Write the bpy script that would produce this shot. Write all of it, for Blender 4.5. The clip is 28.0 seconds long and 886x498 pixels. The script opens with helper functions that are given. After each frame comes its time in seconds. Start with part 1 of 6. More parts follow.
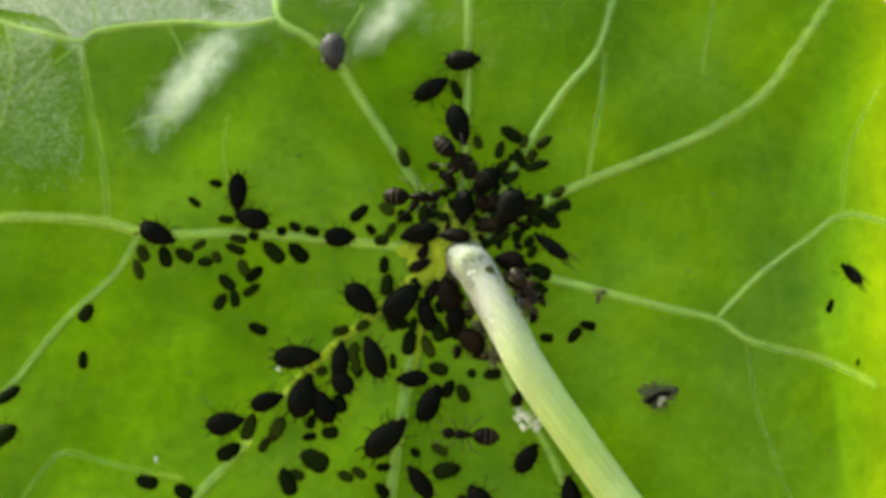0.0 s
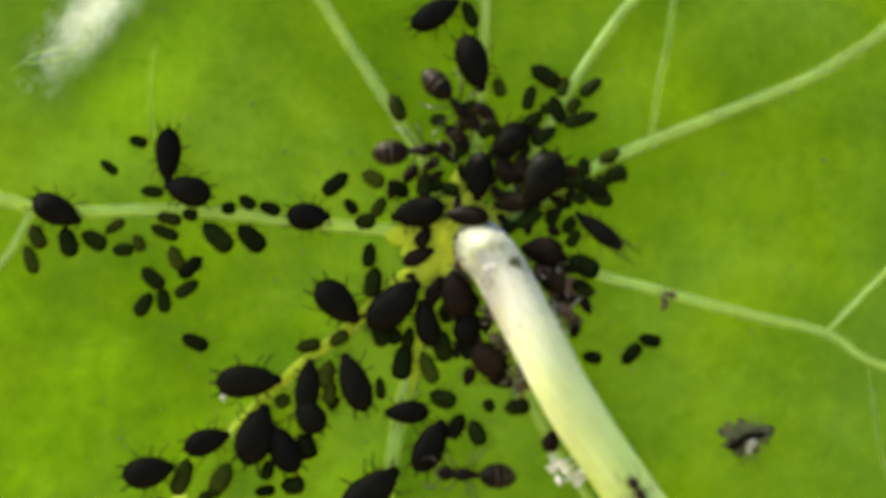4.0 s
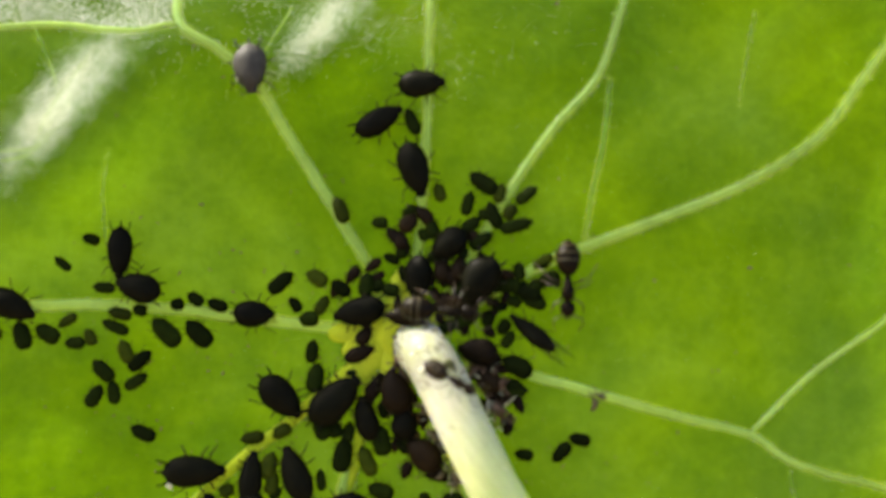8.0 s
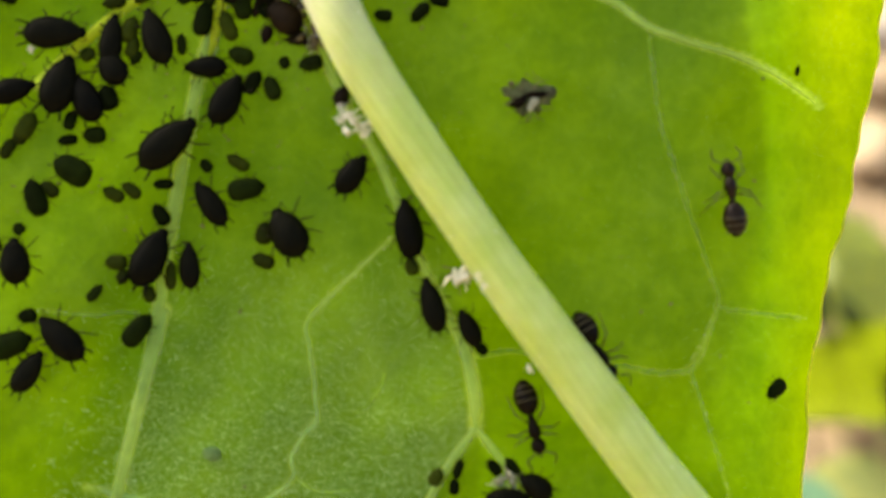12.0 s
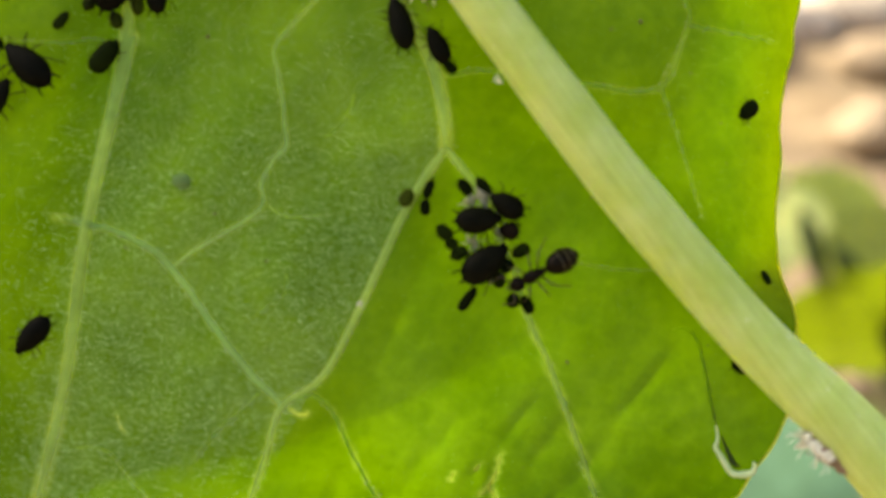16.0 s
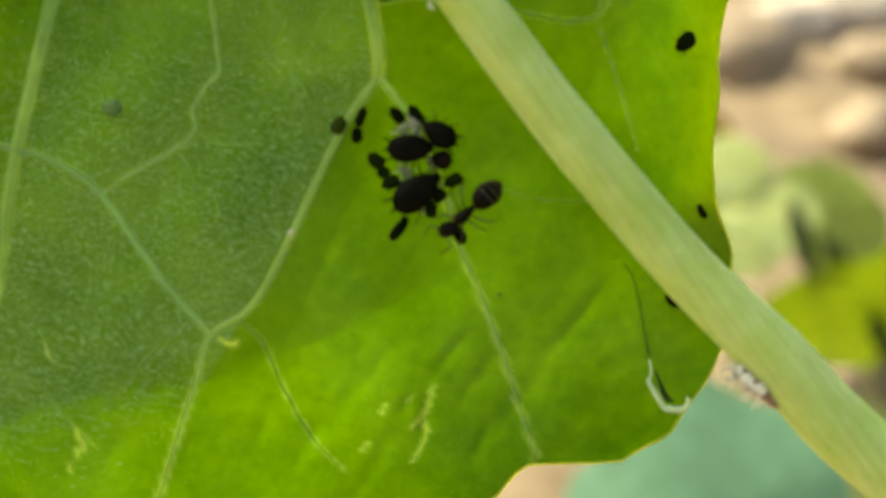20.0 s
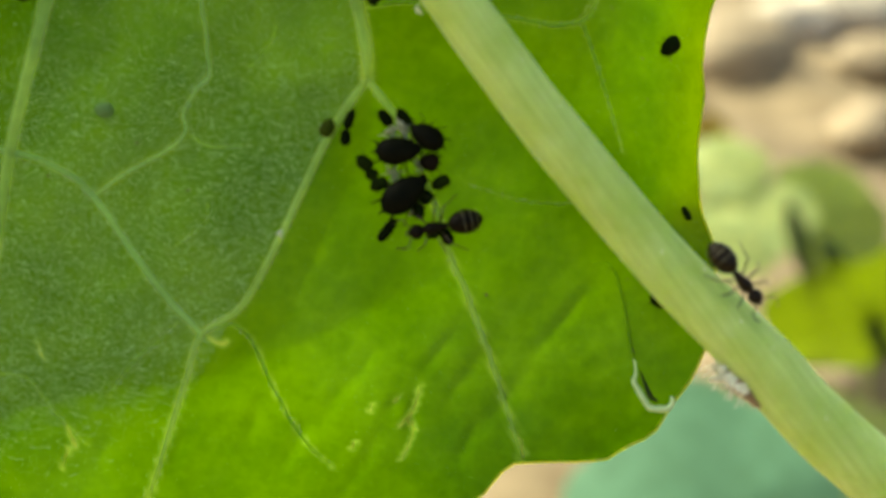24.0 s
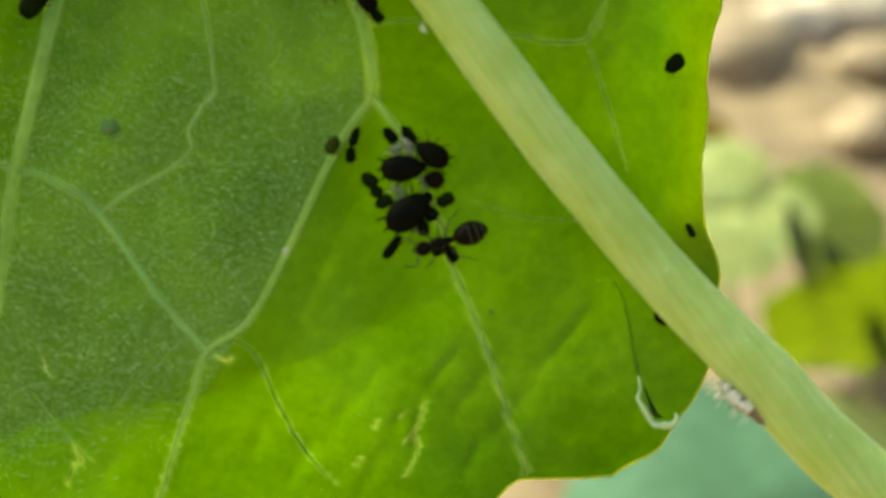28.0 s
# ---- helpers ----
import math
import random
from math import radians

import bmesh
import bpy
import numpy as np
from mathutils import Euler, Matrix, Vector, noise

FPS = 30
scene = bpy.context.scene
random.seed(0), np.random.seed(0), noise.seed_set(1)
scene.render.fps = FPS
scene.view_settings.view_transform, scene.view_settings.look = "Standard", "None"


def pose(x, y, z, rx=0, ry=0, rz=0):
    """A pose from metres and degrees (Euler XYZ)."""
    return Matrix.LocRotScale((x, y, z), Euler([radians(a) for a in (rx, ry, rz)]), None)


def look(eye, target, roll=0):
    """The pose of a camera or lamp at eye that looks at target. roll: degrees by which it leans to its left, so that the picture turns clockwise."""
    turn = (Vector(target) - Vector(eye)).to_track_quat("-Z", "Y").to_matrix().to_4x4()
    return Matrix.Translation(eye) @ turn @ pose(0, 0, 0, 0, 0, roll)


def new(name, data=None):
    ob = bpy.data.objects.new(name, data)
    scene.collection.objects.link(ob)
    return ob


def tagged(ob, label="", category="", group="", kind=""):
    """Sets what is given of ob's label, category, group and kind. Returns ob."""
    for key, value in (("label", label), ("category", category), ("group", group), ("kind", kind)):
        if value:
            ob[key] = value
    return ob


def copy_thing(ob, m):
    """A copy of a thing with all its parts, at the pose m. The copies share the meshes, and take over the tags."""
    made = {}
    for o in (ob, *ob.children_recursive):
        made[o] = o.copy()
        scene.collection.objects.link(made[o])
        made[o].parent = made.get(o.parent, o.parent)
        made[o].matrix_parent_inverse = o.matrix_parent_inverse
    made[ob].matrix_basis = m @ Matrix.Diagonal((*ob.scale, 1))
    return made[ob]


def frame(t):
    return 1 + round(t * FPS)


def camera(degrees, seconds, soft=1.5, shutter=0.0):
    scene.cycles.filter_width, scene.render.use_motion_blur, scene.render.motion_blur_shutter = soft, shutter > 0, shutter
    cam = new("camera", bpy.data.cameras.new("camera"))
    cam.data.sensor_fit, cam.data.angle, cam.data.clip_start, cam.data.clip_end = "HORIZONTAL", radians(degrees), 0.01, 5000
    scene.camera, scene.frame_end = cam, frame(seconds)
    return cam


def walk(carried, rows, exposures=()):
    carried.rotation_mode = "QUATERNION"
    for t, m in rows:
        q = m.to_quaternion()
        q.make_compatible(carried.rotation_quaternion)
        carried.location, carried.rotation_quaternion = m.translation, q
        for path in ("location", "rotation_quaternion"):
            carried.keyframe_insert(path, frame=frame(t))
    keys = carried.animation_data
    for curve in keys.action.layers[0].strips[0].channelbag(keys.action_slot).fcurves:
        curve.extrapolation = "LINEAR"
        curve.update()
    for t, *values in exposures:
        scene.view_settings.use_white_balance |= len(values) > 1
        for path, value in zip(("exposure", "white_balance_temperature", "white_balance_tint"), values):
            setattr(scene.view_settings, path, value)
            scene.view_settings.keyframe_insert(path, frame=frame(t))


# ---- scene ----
MM = 0.001


# ---- the leaf's own frame: x to the right, y up along the blade, z towards the viewer; millimetres ----
HEIGHT, LEAN = 0.24, 22.0
LEAF = pose(0, 0, HEIGHT, 90 - LEAN, 0, 0)


def spot(u, v, w=0.0, turn=0.0):
    """A pose in the leaf's frame, in millimetres and degrees."""
    return LEAF @ pose(u * MM, v * MM, w * MM, 0, 0, turn)


# ---- camera: t, across, up, distance, roll ----
cam = camera(35, 28.0, soft=1.8)
cam.data.dof.use_dof = True
cam.data.dof.focus_distance = 0.0690
cam.data.dof.aperture_fstop = 38.0
walk(cam, [(t, spot(u, v, w, r)) for t, u, v, w, r in [
    (0, 0.000, -0.000, 79.402, 0.00),
    (0.5, -0.307, 0.277, 64.384, 0.10),
    (1, -0.140, 0.372, 56.691, 0.02),
    (1.5, -0.170, 1.121, 57.127, 0.14),
    (2, 0.228, 1.152, 57.364, 0.13),
    (2.5, 0.570, 1.324, 57.694, 0.23),
    (4.5, -1.485, -0.970, 57.284, 0.36),
    (5, -2.930, 2.245, 58.213, 0.29),
    (5.5, -0.488, 4.405, 58.847, 0.62),
    (6, 0.646, 5.786, 59.522, 0.56),
    (6.5, 1.660, 4.582, 59.058, 0.86),
    (7, 0.382, 3.709, 59.068, 1.22),
    (7.5, 1.359, 3.893, 59.301, 1.32),
    (8, 2.213, 3.676, 59.662, 1.21),
    (8.5, 2.612, 3.154, 59.686, 0.75),
    (9, 4.838, -1.298, 59.078, 1.09),
    (9.5, 4.680, -1.828, 59.307, 1.25),
    (10, 5.232, -1.867, 59.712, 1.15),
    (10.5, 6.165, -3.968, 59.489, 1.42),
    (11, 6.477, -10.980, 59.373, 2.11),
    (11.5, 8.478, -13.197, 59.673, 2.03),
    (12, 8.796, -14.930, 59.633, 2.13),
    (12.5, 9.041, -16.537, 59.853, 2.09),
    (13, 10.563, -18.426, 59.573, 1.71),
    (13.5, 9.293, -22.731, 59.720, 1.29),
    (15.5, 9.836, -25.941, 59.350, 1.28),
    (16, 10.469, -26.877, 59.249, 1.42),
    (16.5, 11.072, -27.942, 58.850, 1.58),
    (17, 12.190, -28.171, 58.710, 1.73),
    (17.5, 12.421, -27.061, 59.173, 1.61),
    (18, 12.445, -27.210, 58.803, 1.75),
    (18.5, 12.812, -28.129, 58.669, 1.84),
    (19, 13.282, -27.780, 58.871, 1.91),
    (19.5, 13.259, -28.292, 58.893, 1.74),
    (20, 13.466, -29.795, 58.707, 1.99),
    (20.5, 13.761, -29.357, 58.935, 2.04),
    (22.5, 13.844, -29.790, 59.214, 2.09),
    (23, 13.827, -29.447, 59.395, 1.97),
    (23.5, 13.566, -29.325, 59.443, 2.07),
    (24, 14.007, -29.730, 59.492, 2.10),
    (24.5, 14.386, -29.449, 59.691, 2.09),
    (25, 14.452, -29.489, 59.558, 2.08),
    (25.5, 14.306, -29.593, 59.540, 2.08),
    (26, 14.415, -29.310, 59.608, 2.06),
    (26.5, 14.267, -29.192, 59.620, 2.06),
    (27, 14.568, -29.511, 59.614, 2.06),
    (27.5, 14.186, -29.188, 59.746, 2.08),
    (28, 13.772, -28.995, 59.651, 2.11),
]], [(0, 1.44, 6250, -4), (1, 1.72, 6300, 6), (2.5, 1.76, 6350, 7), (5, 1.76, 6450, 8), (7, 1.68, 6550, 8), (8.5, 1.72, 6750, 8), (9.3, 1.60, 6850, 8), (11, 1.56, 6950, 6), (13.5, 1.44, 7100, 8), (17, 1.24, 7000, 5), (20.5, 1.04, 6850, -6), (22.5, 1.01, 6750, -13), (28, 1.01, 6750, -13)])

# ---- light ----
SUN = Vector((-0.60, 0.80, -0.05)).normalized()          # towards the sun, in the leaf's frame
to_sun = (LEAF.to_3x3() @ SUN).normalized()
world = bpy.data.worlds.new("sky")
scene.world = world
world.use_nodes = True
sky = world.node_tree.nodes.new("ShaderNodeTexSky")
sky.sky_type, sky.sun_disc = "NISHITA", False
sky.dust_density, sky.air_density = 5.5, 0.7
sky.sun_elevation, sky.sun_rotation = math.asin(to_sun.z), math.atan2(to_sun.x, to_sun.y)
world.node_tree.links.new(sky.outputs[0], world.node_tree.nodes["Background"].inputs[0])
world.node_tree.nodes["Background"].inputs[1].default_value = 0.15
sun = new("sun", bpy.data.lights.new("sun", "SUN"))
sun.data.energy, sun.data.angle, sun.data.color = 3.2, radians(0.5), (1.0, 0.95, 0.86)
sun.matrix_world = look(to_sun, (0, 0, 0))


# ---- materials ----
def material(name):
    m = bpy.data.materials.new(name)
    m.use_nodes = True
    return m, m.node_tree.nodes, m.node_tree.links, m.node_tree.nodes["Principled BSDF"]


def node(nodes, kind, **inputs):
    n = nodes.new(kind)
    for key, value in inputs.items():
        n.inputs[key.replace("_", " ")].default_value = value
    return n


def noise_at(nodes, links, scale, detail=4.0, rough=0.6):
    co = nodes.new("ShaderNodeTexCoord")
    n = node(nodes, "ShaderNodeTexNoise", Scale=scale, Detail=detail, Roughness=rough)
    links.new(co.outputs["Object"], n.inputs["Vector"])
    return n


def ramp(nodes, links, source, stops):
    r = nodes.new("ShaderNodeValToRGB")
    while len(r.color_ramp.elements) < len(stops):
        r.color_ramp.elements.new(0.5)
    for e, (at, colour) in zip(r.color_ramp.elements, stops):
        e.position, e.color = at, (*colour, 1)
    links.new(source, r.inputs[0])
    return r


def mixed(nodes, links, factor, a, b, mode="MIX"):
    m = nodes.new("ShaderNodeMix")
    m.data_type, m.blend_type = "RGBA", mode
    for socket, value in ((m.inputs[0], factor), (m.inputs[6], a), (m.inputs[7], b)):
        if hasattr(value, "links"):
            links.new(value, socket)
        elif isinstance(value, tuple):
            socket.default_value = (*value, 1)
        else:
            socket.default_value = value
    return m.outputs[2]


def bumped(nodes, links, source, strength, distance, target):
    b = node(nodes, "ShaderNodeBump", Strength=strength, Distance=distance)
    links.new(source, b.inputs["Height"])
    links.new(b.outputs[0], target)
    return b


def blade(name, front, through_colour, share, rough, blotch=170.0, hairy=0.5, spec=0.35, net=False, deep=0.0, rim_tint=None, veined=None, pebble=0.6, bloom=None, shade_tint=None):
    """A leaf's tissue: what it sends back and what it lets through."""
    m, nodes, links, p = material(name)
    big = noise_at(nodes, links, blotch, 5.0)
    fine = noise_at(nodes, links, 4200.0, 3.0, 0.7)
    spots = noise_at(nodes, links, 1500.0, 3.0)
    tone = ramp(nodes, links, big.outputs["Fac"], [(0.33, (0.78 - 0.22 * deep, 0.80 - 0.16 * deep, 0.74)), (0.68, (1.12 + 0.22 * deep, 1.10 + 0.10 * deep, 1.15))])
    grain = ramp(nodes, links, spots.outputs["Fac"], [(0.3, (0.88, 0.90, 0.86)), (0.7, (1.06, 1.05, 1.08))])
    both = mixed(nodes, links, 1.0, tone.outputs[0], grain.outputs[0], "MULTIPLY")
    if bloom:
        # mottled tissue and a thin greyish bloom in patches
        mottle = noise_at(nodes, links, 520.0, 3.0, 0.7)
        spotty = ramp(nodes, links, mottle.outputs["Fac"], [(0.30, (0.84, 0.86, 0.80)), (0.52, (1.0, 1.0, 1.0)), (0.70, (1.12, 1.09, 1.20))])
        both = mixed(nodes, links, 1.0, both, spotty.outputs[0], "MULTIPLY")
        haze = noise_at(nodes, links, 75.0, 4.0, 0.65)
        patch = ramp(nodes, links, haze.outputs["Fac"], [(0.44, (0, 0, 0)), (0.66, (1, 1, 1))])
        front = mixed(nodes, links, patch.outputs[0], front, bloom)
    if net:
        # the finest veins: a faint paler net
        co = nodes.new("ShaderNodeTexCoord")
        wobble = node(nodes, "ShaderNodeTexNoise", Scale=420.0, Detail=3.0)
        links.new(co.outputs["Object"], wobble.inputs["Vector"])
        shift = nodes.new("ShaderNodeVectorMath")
        shift.operation = "MULTIPLY_ADD"
        links.new(wobble.outputs["Color"], shift.inputs[0])
        shift.inputs[1].default_value = (0.0022, 0.0022, 0.0)
        links.new(co.outputs["Object"], shift.inputs[2])
        for scale, light in ((260.0, 1.05), (700.0, 1.04)):
            cells = nodes.new("ShaderNodeTexVoronoi")
            cells.feature, cells.voronoi_dimensions = "DISTANCE_TO_EDGE", "2D"
            cells.inputs["Scale"].default_value = scale
            links.new(shift.outputs[0], cells.inputs["Vector"])
            lines = ramp(nodes, links, cells.outputs["Distance"], [(0.0, (light, light, light * 1.1)), (0.055, (1.0, 1.0, 1.0))])
            both = mixed(nodes, links, 1.0, both, lines.outputs[0], "MULTIPLY")
    if shade_tint:
        # greyish tone of the shaded field between two main veins, painted as colour
        felt_shade = nodes.new("ShaderNodeAttribute")
        felt_shade.attribute_name = "felt_shade"
        front = mixed(nodes, links, felt_shade.outputs["Fac"], front, shade_tint)
    if rim_tint:
        # yellower tissue towards the blade's right margin
        right_rim = nodes.new("ShaderNodeAttribute")
        right_rim.attribute_name = "right_rim"
        front = mixed(nodes, links, right_rim.outputs["Fac"], front, rim_tint[0])
        through_colour = mixed(nodes, links, right_rim.outputs["Fac"], through_colour, rim_tint[1])
    if veined:
        # paler tissue where the veins run
        vein_share = nodes.new("ShaderNodeAttribute")
        vein_share.attribute_name = "vein"
        front = mixed(nodes, links, vein_share.outputs["Fac"], front, veined[0])
        through_colour = mixed(nodes, links, vein_share.outputs["Fac"], through_colour, veined[1])
    links.new(mixed(nodes, links, 1.0, both, front, "MULTIPLY"), p.inputs["Base Color"])
    p.inputs["Roughness"].default_value = rough
    p.inputs["Specular IOR Level"].default_value = spec
    bump = bumped(nodes, links, fine.outputs["Fac"], hairy, 0.00009, p.inputs["Normal"])
    coarse = node(nodes, "ShaderNodeBump", Strength=pebble, Distance=0.00016)
    pebbles = noise_at(nodes, links, 1100.0, 2.0)
    links.new(pebbles.outputs["Fac"], coarse.inputs["Height"])
    links.new(coarse.outputs[0], bump.inputs["Normal"])
    t = nodes.new("ShaderNodeBsdfTranslucent")
    links.new(coarse.outputs[0], t.inputs["Normal"])
    links.new(mixed(nodes, links, 1.0, both, through_colour, "MULTIPLY"), t.inputs["Color"])
    mix = nodes.new("ShaderNodeMixShader")
    mix.inputs[0].default_value = share
    links.new(p.outputs[0], mix.inputs[1])
    links.new(t.outputs[0], mix.inputs[2])
    links.new(mix.outputs[0], nodes["Material Output"].inputs["Surface"])
    return m


def plain(name, low, high, rough, scale=900.0, relief_mm=0.02, spec=0.5, vary=0.0, sss=0.0, sheen=0.0, tip=None):
    m, nodes, links, p = material(name)
    n = noise_at(nodes, links, scale)
    colour = ramp(nodes, links, n.outputs["Fac"], [(0.3, low), (0.7, high)]).outputs[0]
    if tip:
        # paler towards the joint with the blade
        co = nodes.new("ShaderNodeTexCoord")
        far = nodes.new("ShaderNodeVectorMath")
        far.operation = "LENGTH"
        links.new(co.outputs["Object"], far.inputs[0])
        fade = ramp(nodes, links, far.outputs["Value"], [(0.0038, (1, 1, 1)), (0.0105, (0, 0, 0))])
        colour = mixed(nodes, links, fade.outputs[0], colour, tip)
        # scarred joint, darkened further for its shade; the sunlit stretch beyond is brightened
        scar = ramp(nodes, links, far.outputs["Value"], [(0.0010, (0.48, 0.52, 0.42)), (0.0024, (0.98, 0.98, 0.98)), (0.0055, (1.16, 1.14, 1.12)), (0.012, (1, 1, 1))])
        colour = mixed(nodes, links, 1.0, colour, scar.outputs[0], "MULTIPLY")
        # dirt and small scars round the joint
        dirt = node(nodes, "ShaderNodeTexNoise", Scale=1700.0, Detail=4.0, Roughness=0.65)
        links.new(co.outputs["Object"], dirt.inputs["Vector"])
        marks = ramp(nodes, links, dirt.outputs["Fac"], [(0.38, (0.42, 0.42, 0.36)), (0.46, (1, 1, 1))])
        near = ramp(nodes, links, far.outputs["Value"], [(0.0025, (1, 1, 1)), (0.0050, (0, 0, 0))])
        colour = mixed(nodes, links, near.outputs[0], colour, mixed(nodes, links, 1.0, colour, marks.outputs[0], "MULTIPLY"))
        # fine lengthwise streaks
        streak = node(nodes, "ShaderNodeTexNoise", Scale=1.0, Detail=3.0)
        turned = nodes.new("ShaderNodeMapping")
        turned.vector_type = "TEXTURE"
        turned.inputs["Rotation"].default_value = (0, 0, radians(-52))
        turned.inputs["Scale"].default_value = (1 / 120, 1 / 4200, 1 / 4200)
        links.new(co.outputs["Object"], turned.inputs["Vector"])
        links.new(turned.outputs[0], streak.inputs["Vector"])
        shade = ramp(nodes, links, streak.outputs["Fac"], [(0.32, (0.88, 0.90, 0.80)), (0.65, (1.05, 1.04, 1.08))])
        colour = mixed(nodes, links, 1.0, colour, shade.outputs[0], "MULTIPLY")
    if vary:
        info = nodes.new("ShaderNodeObjectInfo")
        shade = ramp(nodes, links, info.outputs["Random"], [(0.0, (1 - vary,) * 3), (1.0, (1 + vary,) * 3)])
        colour = mixed(nodes, links, 1.0, colour, shade.outputs[0], "MULTIPLY")
    links.new(colour, p.inputs["Base Color"])
    p.inputs["Roughness"].default_value = rough
    p.inputs["Specular IOR Level"].default_value = spec
    p.inputs["Sheen Weight"].default_value = sheen
    if sss:
        p.inputs["Subsurface Weight"].default_value = sss
        p.inputs["Subsurface Radius"].default_value = (0.0020, 0.0022, 0.0005)
        p.inputs["Subsurface Scale"].default_value = 1.0
    bumped(nodes, links, n.outputs["Fac"], 0.5, relief_mm * MM, p.inputs["Normal"])
    return m


LAMINA = blade("leaf_tissue", (0.056, 0.136, 0.004), (0.150, 0.315, 0.001), 0.56, 0.55, net=True, spec=0.06, bloom=(0.064, 0.162, 0.030), shade_tint=(0.088, 0.180, 0.038), blotch=120.0, deep=0.7, rim_tint=((0.10, 0.16, 0.006), (0.27, 0.42, 0.001)), veined=((0.19, 0.32, 0.08), (0.44, 0.66, 0.05)), pebble=0.36)
VEIN = blade("vein_tissue", (0.34, 0.55, 0.19), (0.88, 0.97, 0.18), 0.60, 0.5, hairy=0.7, spec=0.15)
# grey-green copy of VEIN for the veins inside the shaded field
SHADED_VEIN = blade("shaded_vein_tissue", (0.31, 0.52, 0.22), (0.72, 0.92, 0.24), 0.58, 0.5, hairy=0.7, spec=0.15)
VEINLET = blade("fine_vein_tissue", (0.21, 0.39, 0.08), (0.45, 0.70, 0.035), 0.72, 0.5, hairy=0.7, spec=0.15)
HUB = blade("hub_tissue", (0.52, 0.62, 0.02), (0.80, 0.86, 0.02), 0.30, 0.55, spec=0.2)
GALL = blade("gall_tissue", (0.17, 0.29, 0.08), (0.15, 0.30, 0.01), 0.2, 0.55, spec=0.15)
SCAR = blade("scar_tissue", (0.70, 0.78, 0.14), (1.0, 1.0, 0.35), 0.80, 0.4)
MARGIN = blade("leaf_margin", (0.55, 0.60, 0.08), (0.95, 0.95, 0.10), 0.7, 0.45)
YELLOW_LEAF = blade("young_leaf_tissue", (0.125, 0.175, 0.006), (0.22, 0.29, 0.004), 0.45, 0.5)
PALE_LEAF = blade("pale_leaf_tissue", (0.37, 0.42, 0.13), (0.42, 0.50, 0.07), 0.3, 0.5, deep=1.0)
TEAL_LEAF = blade("waxy_leaf_tissue", (0.145, 0.285, 0.155), (0.22, 0.41, 0.19), 0.25, 0.5)
STALK = plain("stalk_skin", (0.47, 0.60, 0.13), (0.59, 0.71, 0.24), 0.5, 500.0, 0.03, 0.2, sss=0.9, tip=(0.47, 0.47, 0.36))
GROOVE = plain("stalk_groove", (0.20, 0.17, 0.02), (0.34, 0.36, 0.05), 0.6, 900.0, 0.03, 0.2)
FAR_STALK = plain("thin_stalk_skin", (0.30, 0.40, 0.10), (0.42, 0.50, 0.16), 0.5, 300.0, 0.03)
BLACK = plain("aphid_black", (0.0021, 0.0023, 0.0007), (0.0054, 0.0054, 0.0016), 0.55, 4000.0, 0.016, 0.05, 0.3)
DARK = plain("aphid_dark_green", (0.004, 0.0075, 0.0007), (0.010, 0.017, 0.0012), 0.65, 3000.0, 0.010, 0.03, 0.5)
OLIVE = plain("aphid_olive", (0.014, 0.022, 0.0010), (0.030, 0.042, 0.0022), 0.6, 3000.0, 0.010, 0.04, 0.4)
BROWN = plain("aphid_brown", (0.005, 0.0030, 0.0008), (0.015, 0.009, 0.0026), 0.55, 3000.0, 0.010, 0.06, 0.4)
GREY = plain("aphid_grey", (0.018, 0.017, 0.011), (0.048, 0.044, 0.032), 0.6, 3500.0, 0.014, 0.3)
LEG = plain("aphid_leg", (0.006, 0.006, 0.002), (0.030, 0.028, 0.008), 0.5, 9000.0, 0.003, 0.1)
SHELL = plain("ant_shell", (0.004, 0.0030, 0.0012), (0.012, 0.0080, 0.0030), 0.36, 5000.0, 0.004, 0.06)
AMBER = plain("amber_shell", (0.007, 0.0042, 0.0016), (0.026, 0.0145, 0.0045), 0.30, 5000.0, 0.004, 0.15)
BAND = plain("ant_band", (0.04, 0.033, 0.012), (0.09, 0.075, 0.028), 0.4, 5000.0, 0.004, 0.4)
ANT_LEG = plain("ant_leg", (0.02, 0.013, 0.006), (0.05, 0.03, 0.013), 0.45, 6000.0, 0.003)
SKIN = plain("cast_skin", (0.72, 0.70, 0.50), (0.94, 0.92, 0.76), 0.6, 2500.0, 0.03)
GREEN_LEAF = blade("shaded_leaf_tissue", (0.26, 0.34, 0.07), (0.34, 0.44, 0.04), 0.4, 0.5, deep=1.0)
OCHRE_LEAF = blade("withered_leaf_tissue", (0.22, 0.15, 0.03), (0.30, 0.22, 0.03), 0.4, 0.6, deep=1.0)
DARK_LEAF = blade("dark_leaf_tissue", (0.035, 0.060, 0.012), (0.10, 0.18, 0.01), 0.4, 0.5)
DEBRIS = plain("brown_debris", (0.045, 0.034, 0.012), (0.17, 0.135, 0.06), 0.8, 2500.0, 0.05)
PALE_SKIN = plain("thin_shed_skin", (0.24, 0.24, 0.13), (0.44, 0.43, 0.27), 0.6, 2500.0, 0.03)
HUSK = plain("brown_husk", (0.050, 0.024, 0.009), (0.17, 0.095, 0.045), 0.35, 2500.0, 0.04, 0.4)
BRACT = plain("dry_bract", (0.13, 0.075, 0.035), (0.36, 0.26, 0.15), 0.8, 1100.0, 0.05)
WITHERED = plain("withered_wing", (0.065, 0.080, 0.025), (0.15, 0.16, 0.065), 0.7, 2500.0, 0.03, 0.08)
RIM_SKIN = plain("torn_rim_skin", (0.50, 0.66, 0.28), (0.68, 0.82, 0.44), 0.5, 2500.0, 0.02)
DOWN = plain("leaf_down", (0.36, 0.52, 0.19), (0.50, 0.67, 0.30), 0.5, 2500.0, 0.0)
